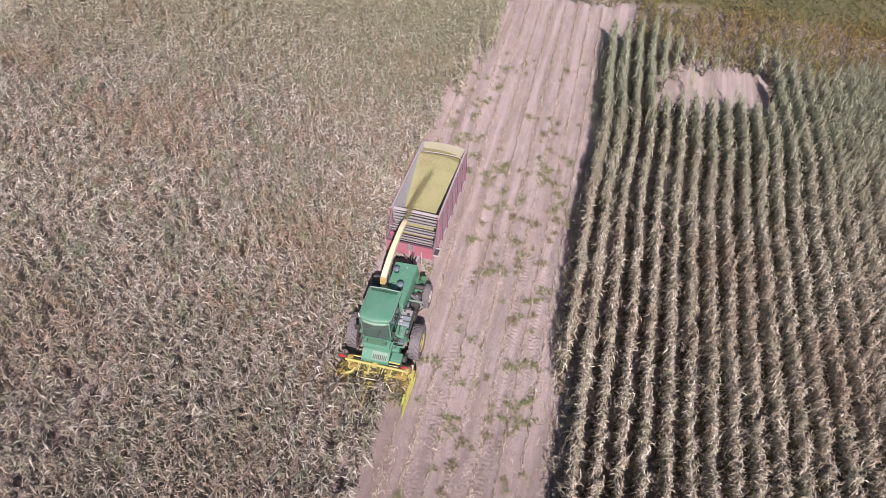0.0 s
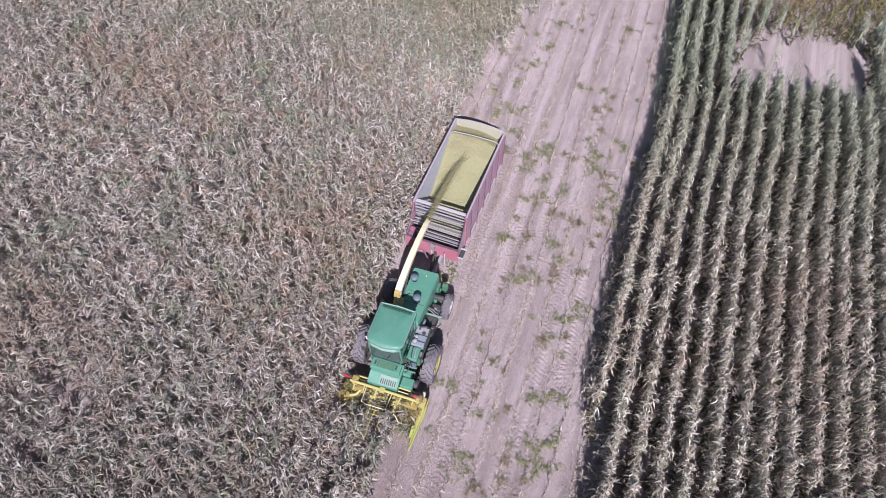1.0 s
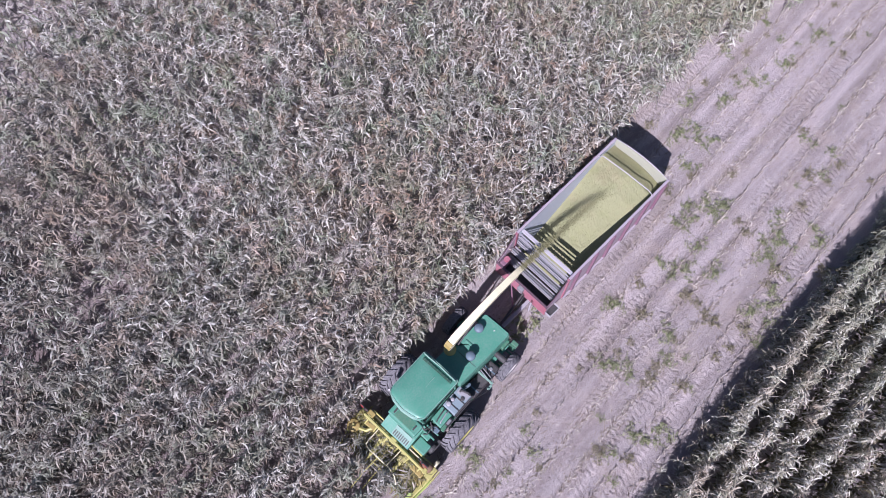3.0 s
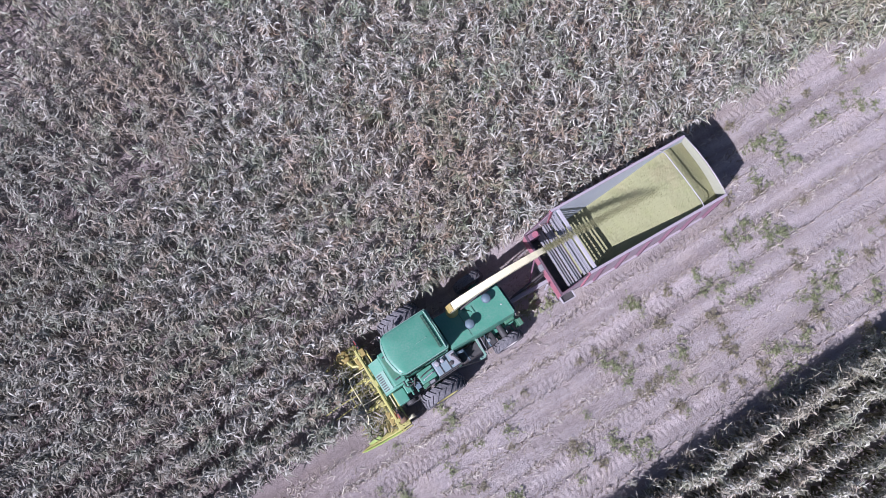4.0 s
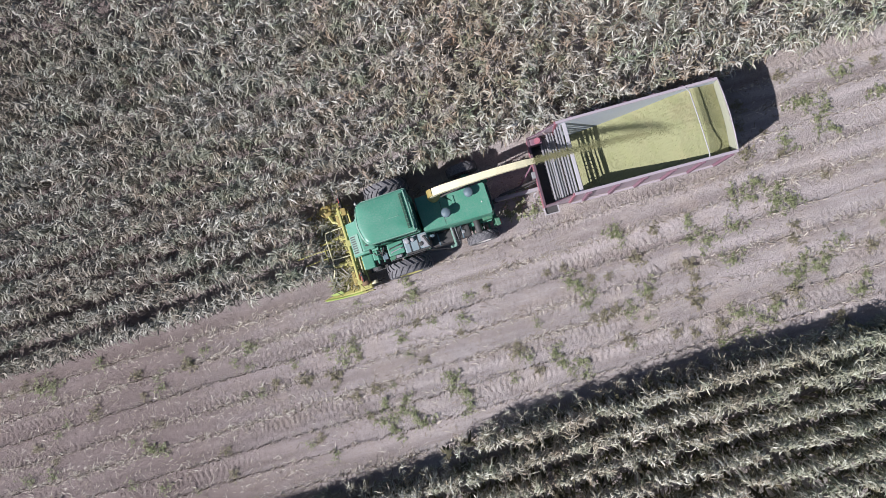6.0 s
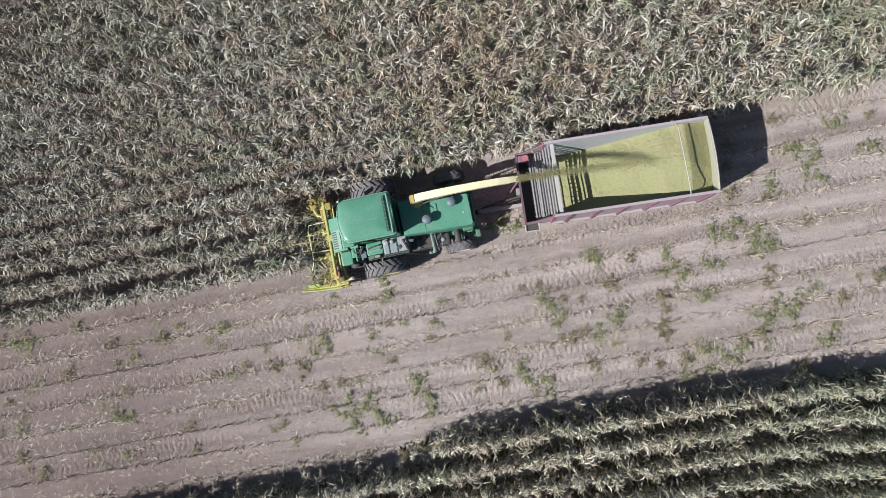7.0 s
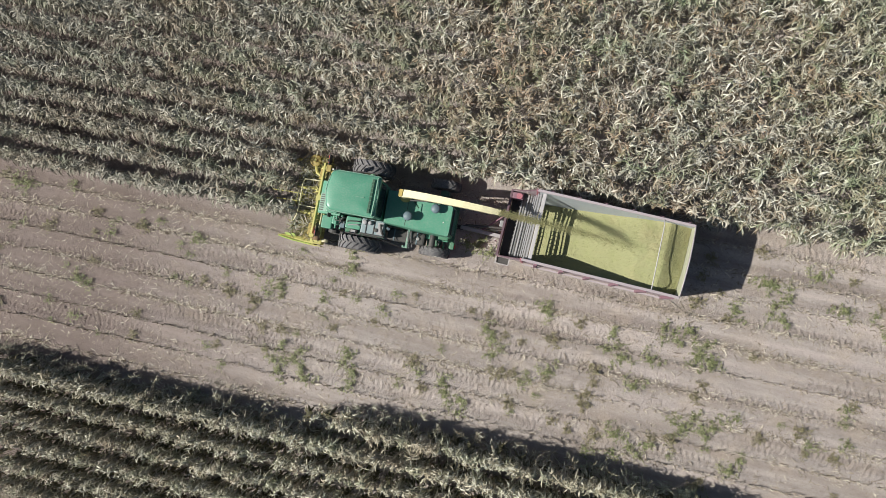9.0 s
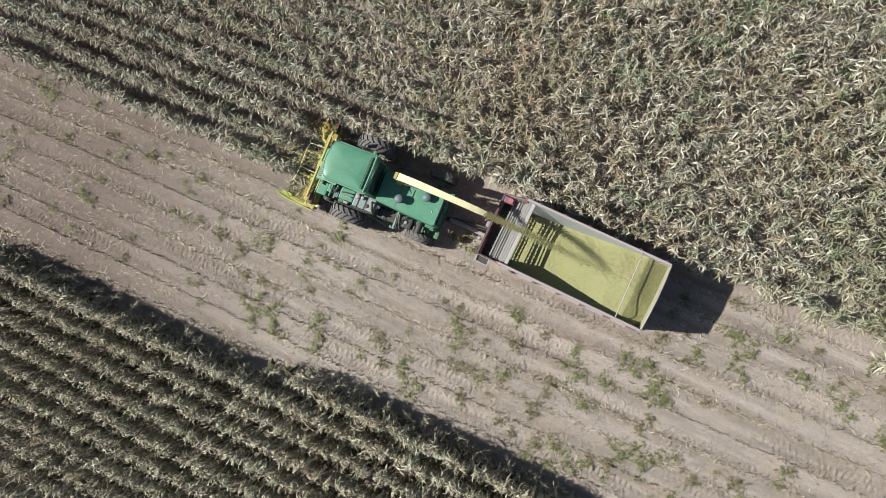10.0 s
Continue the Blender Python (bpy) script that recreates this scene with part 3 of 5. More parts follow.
def build_stubble():
    rng = np.random.default_rng(21)
    bases, tops = [], []
    for k in range(-1, 10):
        n = int(68 / (0.07 if k in (0, 1, 4) else 0.12))
        u = np.linspace(-31, 37, n) + rng.normal(0, 0.05, n)
        w = row_y(k) + rng.normal(0, 0.035, n)
        x, y = to_world(u, w)
        ok = strip_open(x, y, k + 0 * x) & (rng.uniform(0, 1, n) < 0.86)
        b = np.stack([x, y, ground_height(u, w) - 0.01], 1)[ok]
        hgt = rng.uniform(0.1, 0.3, len(b))
        t = b + np.stack([rng.normal(0, 0.05, len(b)), rng.normal(0, 0.04, len(b)), hgt], 1)
        bases.append(b)
        tops.append(t)
    b, t = np.concatenate(bases), np.concatenate(tops)
    v, f = stalks(b, t, rng.uniform(0.013, 0.024, len(b)))
    mesh_from("corn_stubble", v, f, 4, STRAW, "short cut corn stubs in rows", "stubble", "stuff")


def build_straw():
    rng = np.random.default_rng(22)
    n = 190000
    u, k = rng.uniform(-31, 37, n), rng.uniform(-1.3, 9.6, n)
    band = np.array([0.6, 0.15, 0.2, 1.0, 0.8, 0.2, 1.0, 0.7, 0.5, 0.5, 0.5, 0.5])
    kr = np.round(k).astype(int)
    closeness = np.exp(-((k - kr) / 0.14) ** 2)
    clump = 0.5 + 0.5 * np.sin(u * 0.8 + 3.1 * kr) * np.sin(u * 0.23 + kr)
    chance = (0.1 + 0.009 * np.clip(1 - u, 0, 12)) * clump + 1.2 * band[kr + 1] * closeness * (0.35 + 0.65 * clump)
    x, y = to_world(u, row_y(k))
    ok = (rng.uniform(0, 1, n) < chance) & strip_open(x, y, k)
    floor_z = ground_height(u, row_y(k))[ok]
    x, y = x[ok], y[ok]
    n = len(x)
    head = np.where(rng.uniform(0, 1, n) < 0.55, rng.normal(ROW_ANGLE, 0.5, n), rng.uniform(0, 6.28, n))
    v, f = strips(np.stack([x, y, floor_z + rng.uniform(0.008, 0.035, n)], 1), head, rng.uniform(0.08, 0.46, n) * rng.uniform(0.35, 1, n), rng.uniform(0.014, 0.038, n),
                  rng.uniform(0.0, 0.35, n), rng.uniform(0.0, 0.4, n), rng.normal(0, 0.6, n), 2, rng, rng.normal(0, 0.8, n))
    v[:, 2] = np.maximum(v[:, 2], np.repeat(floor_z, 6) + 0.006)
    mesh_from("straw_litter", v, f, 4, STRAW, "pale broken corn leaves scattered on soil", "straw", "stuff")


def weed_mesh(seed, size):
    """A low spreading weed: several loose tufts of thin stems with small leaves."""
    rng = np.random.default_rng(seed)
    vs, fs, count = [], [], 0
    tufts = max(2, int(size * 13))
    cx, cy = rng.normal(0, size * 0.5, tufts), rng.normal(0, size * 0.42, tufts)
    n = tufts * 6
    who = np.repeat(np.arange(tufts), 6)
    root = np.stack([cx[who], cy[who], np.zeros(n)], 1)
    head = rng.uniform(0, 6.28, n)
    out = rng.uniform(0.05, 0.36, n)
    tip = root + np.stack([np.cos(head) * out, np.sin(head) * out, rng.uniform(0.06, 0.28, n)], 1)
    v, f = stalks(root, tip, np.full(n, 0.006))
    vs.append(v)
    fs.append(f)
    count += len(v)
    for _ in range(4):
        q = rng.uniform(0.3, 1.02, n)
        b = root + (tip - root) * q[:, None] + rng.normal(0, 0.025, (n, 3)) * (1, 1, 0.4)
        b[:, 2] = np.maximum(b[:, 2], 0.02)
        v, f = strips(b, rng.uniform(0, 6.28, n), rng.uniform(0.05, 0.12, n), rng.uniform(0.022, 0.048, n), rng.uniform(0.0, 0.6, n), rng.uniform(0.0, 0.7, n), rng.normal(0, 0.6, n), 2, rng)
        vs.append(v)
        fs.append(f + count)
        count += len(v)
    return np.concatenate(vs), np.concatenate(fs)


def build_weeds():
    kinds = []
    for i, size in enumerate((0.3, 0.5, 0.75, 0.45)):
        v, f = weed_mesh(50 + i, size)
        ob = mesh_from("weed", v, f, 4, WEED if i != 3 else WEED_DRY, "low green weed growing out of the soil" if i != 3 else "half-dried brownish weed on the soil", "weed")
        ob["group"] = "weeds on the cut strip"
        kinds.append(ob)
    places = [(-2.41, -1.86, 0), (-2.48, -2.44, 1), (11.16, -2.26, 2), (6.53, -3.72, 3), (-3.38, -4.04, 0), (6.05, -2.49, 1), (6.02, -2.24, 0),
              (10.63, -3.3, 1), (-5.44, -4.08, 1), (11.74, -2.04, 1), (12.74, -2.7, 2), (12.22, -2.87, 1), (12.92, -3.12, 1), (8.87, -3, 2),
              (9.46, -3.74, 1), (10.14, -4.49, 1), (6.62, -4.73, 1), (-5.91, -4.39, 0), (4.22, -4.34, 2), (3.96, -3.74, 1), (4.6, -5.34, 3),
              (5.78, -5.45, 0), (8.35, -5.62, 3), (8.33, -4.45, 3), (9.8, -6.57, 1), (10.84, -6.92, 2), (8.78, -6.92, 3), (8.88, -7.52, 0),
              (12.13, -5.75, 1), (12.92, -5.56, 2), (13.39, -5.38, 1), (14.37, -6.86, 1), (14.21, -5.01, 0), (11.85, -6.51, 3), (3.11, -6.81, 2),
              (2.61, -6.37, 1), (3.44, -7.28, 0), (-1.47, -6.54, 2), (-1.45, -7.31, 1), (-1.79, -6.09, 0), (-3.67, -6.87, 2), (-4.75, -6.76, 2),
              (-4.42, -7.55, 1), (-3.25, -7.47, 1), (0.93, -5.7, 3), (1.35, -6.18, 0), (-0.59, -3.95, 0), (2.93, 0.04, 2), (3.27, -0.49, 1),
              (2.42, -0.39, 1), (-14.56, -5.64, 1), (-14.09, -5.91, 0), (-18.74, -2.05, 1), (-18.19, -1.93, 1), (-15.93, -1.67, 0), (-12.26, -2.98, 3),
              (-6.31, -4.67, 3), (-7.53, -4.51, 3), (14.95, 0.4, 2), (15.06, -0.51, 2), (14.19, 0.48, 1), (16.2, 1.39, 1), (17.31, 0.06, 1),
              (13.5, -0.71, 1), (11.96, -0.87, 3), (13.16, -7.7, 3), (9.94, -7.42, 0), (-16.52, -3.72, 3), (-13.65, -3.44, 0), (-9.71, -2.8, 0),
              (-19.22, -5.67, 0), (-20.29, -5.73, 0), (-14.47, -7.36, 0), (-19.23, -7.03, 3), (-21.31, -8.03, 0), (-18.51, -7.61, 3), (16.83, -4.97, 3),
              (19.61, -0.59, 0), (17.18, -5.24, 0), (24.23, -5.18, 3), (19.76, 1.71, 1), (21.06, -0.68, 1), (18.44, -5, 0), (22.57, 1.56, 2),
              (23.42, -1.01, 1), (18.24, -3.68, 0), (19.15, -0.25, 0)]
    rng = random.Random(9)
    for i, (x, y, kind) in enumerate(places):
        m = pose(x, y, 0, 0, 0, rng.uniform(0, 360))
        if i < 4:
            kinds[i].matrix_world = m
        else:
            copy_thing(kinds[kind], m)
    spots = np.random.default_rng(19)
    done = 0
    while done < 125:                        # many small seedlings and dry tufts between
        u, w = spots.uniform(-26, 26 if done < 110 else 1), spots.uniform(-8.0, 1.6)
        x, y = to_world(u, w)
        if not strip_open(np.array(x), np.array(y), np.array((w - ROW0) / PITCH)) or (-6 < x < 12 and -2.1 < y < 2.5):
            continue
        copy_thing(kinds[3 if spots.uniform() < 0.5 else 0], pose(x, y, 0, 0, 0, spots.uniform(0, 360)) @ Matrix.Scale(spots.uniform(0.5, 0.85), 4))
        done += 1


def build_clods():
    """Loose crumbs of soil on the strip."""
    rng = np.random.default_rng(23)
    n = 7000
    u, w = rng.uniform(-29, 33, n), rng.uniform(-9.3, 3.2, n)
    x, y = to_world(u, w)
    r = rng.uniform(0.008, 0.032, n) ** 1.0
    z = ground_height(u, w)
    dirs = np.array([(1, 0, 0), (0, 1, 0), (-1, 0, 0), (0, -1, 0), (0, 0, 0.9), (0, 0, -0.6)])
    v = np.stack([x, y, z + r * 0.4], 1)[:, None, :] + dirs[None] * r[:, None, None] * rng.uniform(0.6, 1.3, (n, 6, 1))
    tri = np.array([0, 1, 4, 1, 2, 4, 2, 3, 4, 3, 0, 4, 1, 0, 5, 2, 1, 5, 3, 2, 5, 0, 3, 5])
    f = (np.arange(n)[:, None] * 6 + tri[None]).ravel()
    mesh_from("soil_crumbs", v.reshape(-1, 3), f, 3, CLOD, "loose crumbs of dry soil", "soil", "stuff")


def build_verge():
    """Rough grass beyond the field's end."""
    rng = np.random.default_rng(61)
    n = 20000
    x, y = rng.uniform(34.5, 45.0, n), rng.uniform(-40, 8, n)
    ok = (x > 36.0 + 1.0 * np.sin(y * 0.3) - 2.0 * (y > -8)) & (rng.uniform(0, 1, n) < 0.9)
    x, y = x[ok], y[ok]
    n = len(x)
    v, f = strips(np.stack([x, y, np.zeros(n)], 1), rng.uniform(0, 6.28, n), rng.uniform(0.2, 0.5, n), rng.uniform(0.04, 0.09, n), rng.uniform(0.6, 1.2, n), rng.uniform(0.3, 0.9, n), rng.normal(0, 0.5, n), 2, rng)
    mesh_from("verge_grass", v, f, 4, VERGE_GRASS, "rough green grass at the end of the field", "grass", "stuff")


build_stubble()
build_straw()
build_weeds()
build_clods()
build_verge()

# ---- forage harvester, nose towards -x ----
def build_harvester():
    h = thing("forage_harvester", 0, 0, 2.1, "green self-propelled forage harvester with cream spout cutting corn", "harvester")
    # running gear
    for y, o in ((-1.38, -1), (1.81, 1)):
        wheel("front_wheel", h, -2.1, y, 0.91, 0.55, o, YELLOW, "yellow steel wheel rim", 20, 0.055, 0.52)
    for y, o in ((-1.13, -1), (1.69, 1)):
        wheel("rear_wheel", h, 1.0, y, 0.65, 0.37, o, WHITE, "pale dusty wheel rim", 18, 0.035, 0.5)
    part("front_axle", rod([(-2.1, -1.2, 0.91), (-2.1, 1.6, 0.91)], 0.13, 10), GREEN_DUSTY, h)
    bm = rod([(1.0, -1.0, 0.65), (1.0, 1.5, 0.65)], 0.08, 8)
    box(0.85, 1.2, -0.9, -0.7, 0.5, 0.85, 0.02, bm)
    box(0.85, 1.2, 1.25, 1.45, 0.5, 0.85, 0.02, bm)
    part("rear_axle", bm, GREEN_DUSTY, h)
    for y in (-0.35, 0.62):
        part("chassis_rail", box(-2.9, 1.6, y - 0.06, y + 0.06, 0.78, 1.02, 0.015), GREEN_DUSTY, h)
    part("crop_channel", box(-2.9, -0.6, -0.22, 0.5, 0.55, 1.25, 0.06), GREEN_DUSTY, h)
    part("belly_plate", box(-0.6, 1.5, -0.28, 0.56, 0.72, 1.1, 0.03), DARK, h, "dark oily underbody plate")
    # cab
    body = box(-3.0, -1.15, -0.3, 1.12, 1.25, 1.95, 0.06)
    cab = part("cab", body, GREEN, h, "green painted cab body")
    for i, (x, y) in enumerate(((-3.0, -0.28), (-3.0, 1.1), (-1.2, -0.28), (-1.2, 1.1))):
        part("cab_pillar", rod([(x + (0.12 if i < 2 else 0), y, 1.88), (x, y, 3.3)], 0.045, 6), GREEN, cab)
    part("windshield", box(-3.0, -2.975, -0.24, 1.06, 1.95, 3.32, 0.0), GLASS, cab, "dark tinted windshield")
    part("rear_window", box(-1.21, -1.185, -0.24, 1.06, 1.95, 3.32, 0.0), GLASS, cab, "dark rear window")
    part("side_window", box(-2.95, -1.25, -0.29, -0.27, 1.95, 3.32, 0.0), GLASS, cab)
    part("side_window", box(-2.95, -1.25, 1.09, 1.11, 1.95, 3.32, 0.0), GLASS, cab)
    part("operator_seat", box(-2.2, -1.7, 0.12, 0.67, 1.9, 2.4, 0.08), DARK, cab, "dark seat behind glass")
    part("wiper", rod([(-3.03, 0.42, 1.92), (-3.05, 0.12, 2.75)], 0.012, 5), DARK, cab)
    outline = []
    for cx, cy, r, a0 in ((-2.78, 0.92, 0.3, 90), (-2.78, -0.1, 0.3, 180), (-1.2, -0.31, 0.1, 270), (-1.2, 1.13, 0.1, 0)):
        for i in range(6):                   # rounded corners, large at the front
            a = radians(a0 + 18 * i)
            outline.append((cx + r * math.cos(a), cy + r * math.sin(a)))
        if a0 == 90:                         # slightly bowed front edge
            outline += [(-3.08 - 0.08 * math.sin(math.pi * q / 6), 0.92 - 1.02 * q / 6) for q in range(1, 6)]
    def roof_z(x):                           # the roof rises a little towards its front
        return 3.55 + 0.055 * (-1.2 - x)
    dome = slab(outline, 3.28, 3.5, 0.05, 0.15)
    for v in dome.verts:
        v.co.z += 0.055 * (-1.2 - v.co.x)
    roof = part("roof", dome, GREEN, cab, "plain green cab roof with a rounded front", True)
    # no groove is cut: the strip's dark colour gives its shade
    part("roof_rear_strip", box(-1.4, -1.31, -0.25, 1.06, 3.5, roof_z(-1.35) + 0.012, 0.008), GROOVE_SHADE, roof, "gutter strip, dark green for the shade in its groove")
    for i in range(9):
        y = -0.2 + i * 0.15
        part("gutter_clip", box(-1.41, -1.3, y - 0.012, y + 0.012, 3.55, roof_z(-1.35) + 0.022, 0.003), GREEN_DUSTY, roof)
    part("roof_rail", rod([(-1.2, -0.33, 3.54), (-1.18, 0.42, 3.58), (-1.2, 1.15, 3.54)], 0.03, 8), PALE_GREEN, roof, "pale rounded rail along the roof's rear")
    part("roof_edge", rod([(x * 0.985 - 0.03, y * 0.97 + 0.012, roof_z(x) - 0.1) for x, y in outline + outline[:1]], 0.02, 5), PALE_GREEN, roof, "thin paler green edge of the roof")
    part("roof_mark", box(-2.05, -1.6, 0.3, 0.312, roof_z(-1.8) - 0.02, roof_z(-1.8) + 0.014, 0.0), PALE_GREEN, roof, "faded pale scratch line")
    part("roof_fascia", rod([(-2.98, -0.28, 3.33), (-3.1, -0.02, 3.34), (-3.16, 0.41, 3.34), (-3.1, 0.84, 3.34), (-2.98, 1.1, 3.33)], 0.07, 8, None, 1.3), PALE_GREEN, roof, "dusty pale rounded front edge of the roof", True)
    part("roof_lamp", rod([(-2.96, 1.16, 3.45), (-2.98, 1.17, 3.7)], 0.035, 8), WHITE, roof, "small pale marker lamp")
    for y in (0.0, 0.82):
        part("work_light", box(-3.12, -3.04, y - 0.09, y + 0.09, 3.3, 3.42, 0.02), GREY, roof)
    for y, d in ((-0.4, -1), (1.22, 1)):
        part("mirror", box(-3.12, -3.08, y + d * 0.12 - 0.08, y + d * 0.12 + 0.08, 2.5, 2.9, 0.015), DARK, cab)
    # nose in front of the cab
    nose = bmesh.new()
    nose = plate([(-3.98, -0.42, 0.7), (-3.98, -0.42, 1.5), (-3.55, -0.42, 1.72), (-2.95, -0.42, 1.8), (-2.95, -0.42, 0.7)], 1.35, (0, 1, 0))
    nose_ob = part("feeder_house", nose, GREEN, h, "green sloping feed housing before the cab")
    lid = part("nose_lid", box(-3.5, -3.01, -0.36, 0.98, 1.76, 2.02, 0.06), GREEN, nose_ob, "green deck before the windshield")
    part("lid_recess", box(-3.42, -3.1, -0.1, 0.72, 2.015, 2.03, 0.006), GREEN_DUSTY, lid, "darker recessed panel")
    for y in (-0.16, 0.78):
        part("lid_hinge", box(-3.36, -3.16, y - 0.03, y + 0.03, 2.015, 2.06, 0.01), DARK, lid)
    panel = part("louvre_panel", plate([(-3.95, -0.34, 1.525), (-3.95, 0.42, 1.525), (-3.57, 0.42, 1.72), (-3.57, -0.34, 1.72)], 0.02, (-0.46, 0, 0.89)), PALE_GREEN, nose_ob, "pale worn panel with dark slots")
    for i in range(8):
        y = -0.3 + i * 0.09
        part("louvre_slot", plate([(-3.93, y, 1.558), (-3.93, y + 0.045, 1.558), (-3.72, y + 0.045, 1.665), (-3.72, y, 1.665)], 0.008, (-0.46, 0, 0.89)), DARK, panel)
    part("tool_box", box(-3.75, -3.3, -1.0, -0.46, 1.1, 1.5, 0.05), GREEN, h, "green steel box on the front frame")
    part("tool_box", box(-3.28, -2.98, -0.78, -0.42, 1.15, 1.62, 0.05), GREEN, h, "green steel box beside the cab")
    part("front_step", box(-3.6, -2.9, -1.15, -1.0, 0.95, 1.0, 0.01), DARK, h)
    part("feed_drive_cover", lathe([(-0.06, 0.001), (-0.06, 0.24), (0.06, 0.24), (0.08, 0.18), (0.08, 0.001)], (-3.3, -1.06, 0.95), "y", 20), DARK, h, "dusty round drive cover")
    part("hose", rod([(-3.25, -0.4, 1.5), (-3.1, -0.62, 1.75), (-2.85, -0.6, 1.8), (-2.7, -0.42, 1.6)], 0.022, 6), DARK, h)
    part("hose", rod([(-3.1, -0.38, 1.5), (-2.95, -0.5, 1.82), (-2.75, -0.7, 1.75), (-2.65, -0.85, 1.4)], 0.02, 6), DARK, h)
    part("hose", rod([(-2.95, -0.36, 1.55), (-2.8, -0.55, 1.86), (-2.6, -0.75, 1.7)], 0.018, 6), DARK, h)
    for x in (-3.08, -2.86):
        part("frame_post", box(x - 0.03, x + 0.03, -0.95, -0.38, 1.66, 1.73, 0.01), GREEN, h)
    # platform and covers beside the cab
    part("side_platform", box(-2.65, -1.0, -1.0, -0.36, 1.5, 1.62, 0.02), GREEN_DUSTY, h)
    part("side_cover", box(-2.62, -1.98, -0.85, -0.36, 1.62, 1.88, 0.05), GREEN, h)
    cover = part("engine_cover", box(-1.95, -0.98, -0.95, -0.34, 1.62, 1.93, 0.06), GREY_GREEN, h, "dull grey sheet metal cover with dark fittings")
    for x in (-1.72, -1.4):
        part("cover_strap", box(x - 0.018, x + 0.018, -0.93, -0.35, 1.93, 1.955, 0.004), DARK, cover)
    part("pipe_bend", rod([(-1.15, -0.5, 1.9), (-1.1, -0.55, 2.08), (-1.02, -0.78, 2.08), (-1.0, -0.86, 1.9)], 0.05, 8), DARK, cover)
    part("filler_cap", lathe([(0, 0.08), (0.05, 0.08), (0.06, 0.05), (0.06, 0.001)], (-1.3, -0.75, 1.93), "z", 12), DARK, cover)
    part("battery", box(-2.4, -2.1, -1.0, -0.86, 1.62, 1.85, 0.02), DARK, h)
    part("battery_terminal", box(-2.35, -2.15, -0.99, -0.88, 1.85, 1.87, 0.004), GREY, h)
    part("handrail", rod([(-2.6, -1.02, 1.62), (-2.55, -1.03, 1.95), (-1.9, -1.04, 2.0), (-1.2, -1.03, 1.96), (-0.3, -1.2, 1.25)], 0.022, 6), DARK, h)
    part("ladder", rod([(-0.02, -0.52, 1.85), (-0.03, -0.95, 1.4), (-0.03, -1.15, 0.9)], 0.025, 6), GREY, h, "pale steel ladder rail")
    part("ladder", rod([(0.1, -0.52, 1.8), (0.1, -0.95, 1.36), (0.1, -1.12, 0.9)], 0.02, 6), GREY, h)
    # made-up dark box with cap and straps, fills in the black shade under the hood
    infill = part("shade_box", box(-0.95, 0.62, -0.98, -0.5, 0.72, 1.32, 0.09), DARK, h, "added dark box standing for the black shade between the wheels")
    part("shade_box_cap", lathe([(0, 0.07), (0.05, 0.07), (0.06, 0.05), (0.06, 0.001)], (0.35, -0.75, 1.32), "z", 12), GREY, infill)
    for x in (-0.65, 0.3):
        part("shade_box_strap", box(x - 0.025, x + 0.025, -0.99, -0.5, 1.315, 1.335, 0.004), GREY_BLUE, infill)
    part("step_bracket", box(-0.1, -0.02, -1.18, -0.45, 1.42, 1.48, 0.012), PALE_GREEN, h, "pale worn step bracket")
    part("step_bracket", box(-0.3, -0.06, -1.2, -1.1, 1.1, 1.14, 0.01), PALE_GREEN, h)
    part("air_cleaner", lathe([(-0.26, 0.001), (-0.26, 0.11), (-0.22, 0.13), (0.22, 0.13), (0.26, 0.11), (0.26, 0.001)], (0.95, -0.72, 1.35), "y", 18), DARK, h, "dark round air cleaner", True)
    part("rear_side_frame", box(0.62, 1.55, -0.66, -0.5, 1.05, 1.16, 0.02), GREEN, h)
    for x in (0.72, 1.05, 1.38):
        part("frame_stay", box(x - 0.03, x + 0.03, -0.95, -0.52, 0.92, 0.98, 0.01), GREEN_DUSTY, h)
    part("exhaust_pipe", rod([(-0.95, -0.52, 1.7), (-0.8, -0.6, 2.0), (-0.75, -0.62, 2.15)], 0.055, 10), GREY_BLUE, h, "short blue-grey exhaust pipe")
    for x, r in ((-1.78, 0.1), (-1.56, 0.08)):
        part("filter_pot", lathe([(0, r), (0.13, r), (0.15, r * 0.6), (0.15, 0.001)], (x, -0.5, 1.93), "z", 14), GREY_PALE, cover, "pale round filter pot", True)
    part("cover_lip", box(-1.96, -0.96, -1.0, -0.94, 1.78, 1.97, 0.012), DARK, cover)
    part("cover_panel", box(-1.25, -1.02, -0.9, -0.42, 1.93, 1.95, 0.006), GREY_PALE, cover, "pale grey lid")
    for i, (x0, x1, y0, y1) in enumerate(((-2.6, -2.0, -0.62, -0.52), (-2.55, -1.98, -0.76, -0.66), (-2.9, -2.62, -0.72, -0.45))):
        part("pipe_run", rod([(x0, y0, 1.78), (x0 + 0.1, (y0 + y1) / 2, 1.95), (x1 - 0.1, y1, 1.96), (x1, y1, 1.86)], 0.024, 6), (DARK, GREY_PALE, DARK)[i], h)
    part("valve_block", box(-2.88, -2.68, -0.88, -0.6, 1.55, 1.76, 0.02), GREY_BLUE, h, "blue-grey valve block")
    # engine hood
    hood_out = [(-1.05, 0.95), (-1.05, 0.3), (-1.03, -0.4), (0.3, -0.48), (1.64, -0.52), (1.7, -0.47), (1.71, 0.1), (1.7, 0.67), (1.64, 0.72), (0.0, 0.73), (-0.1, 0.77), (-0.12, 0.94)]
    hood = part("engine_hood", slab(hood_out, 1.25, 2.24, 0.0, 0.05), GREEN, h, "flat green engine hood")
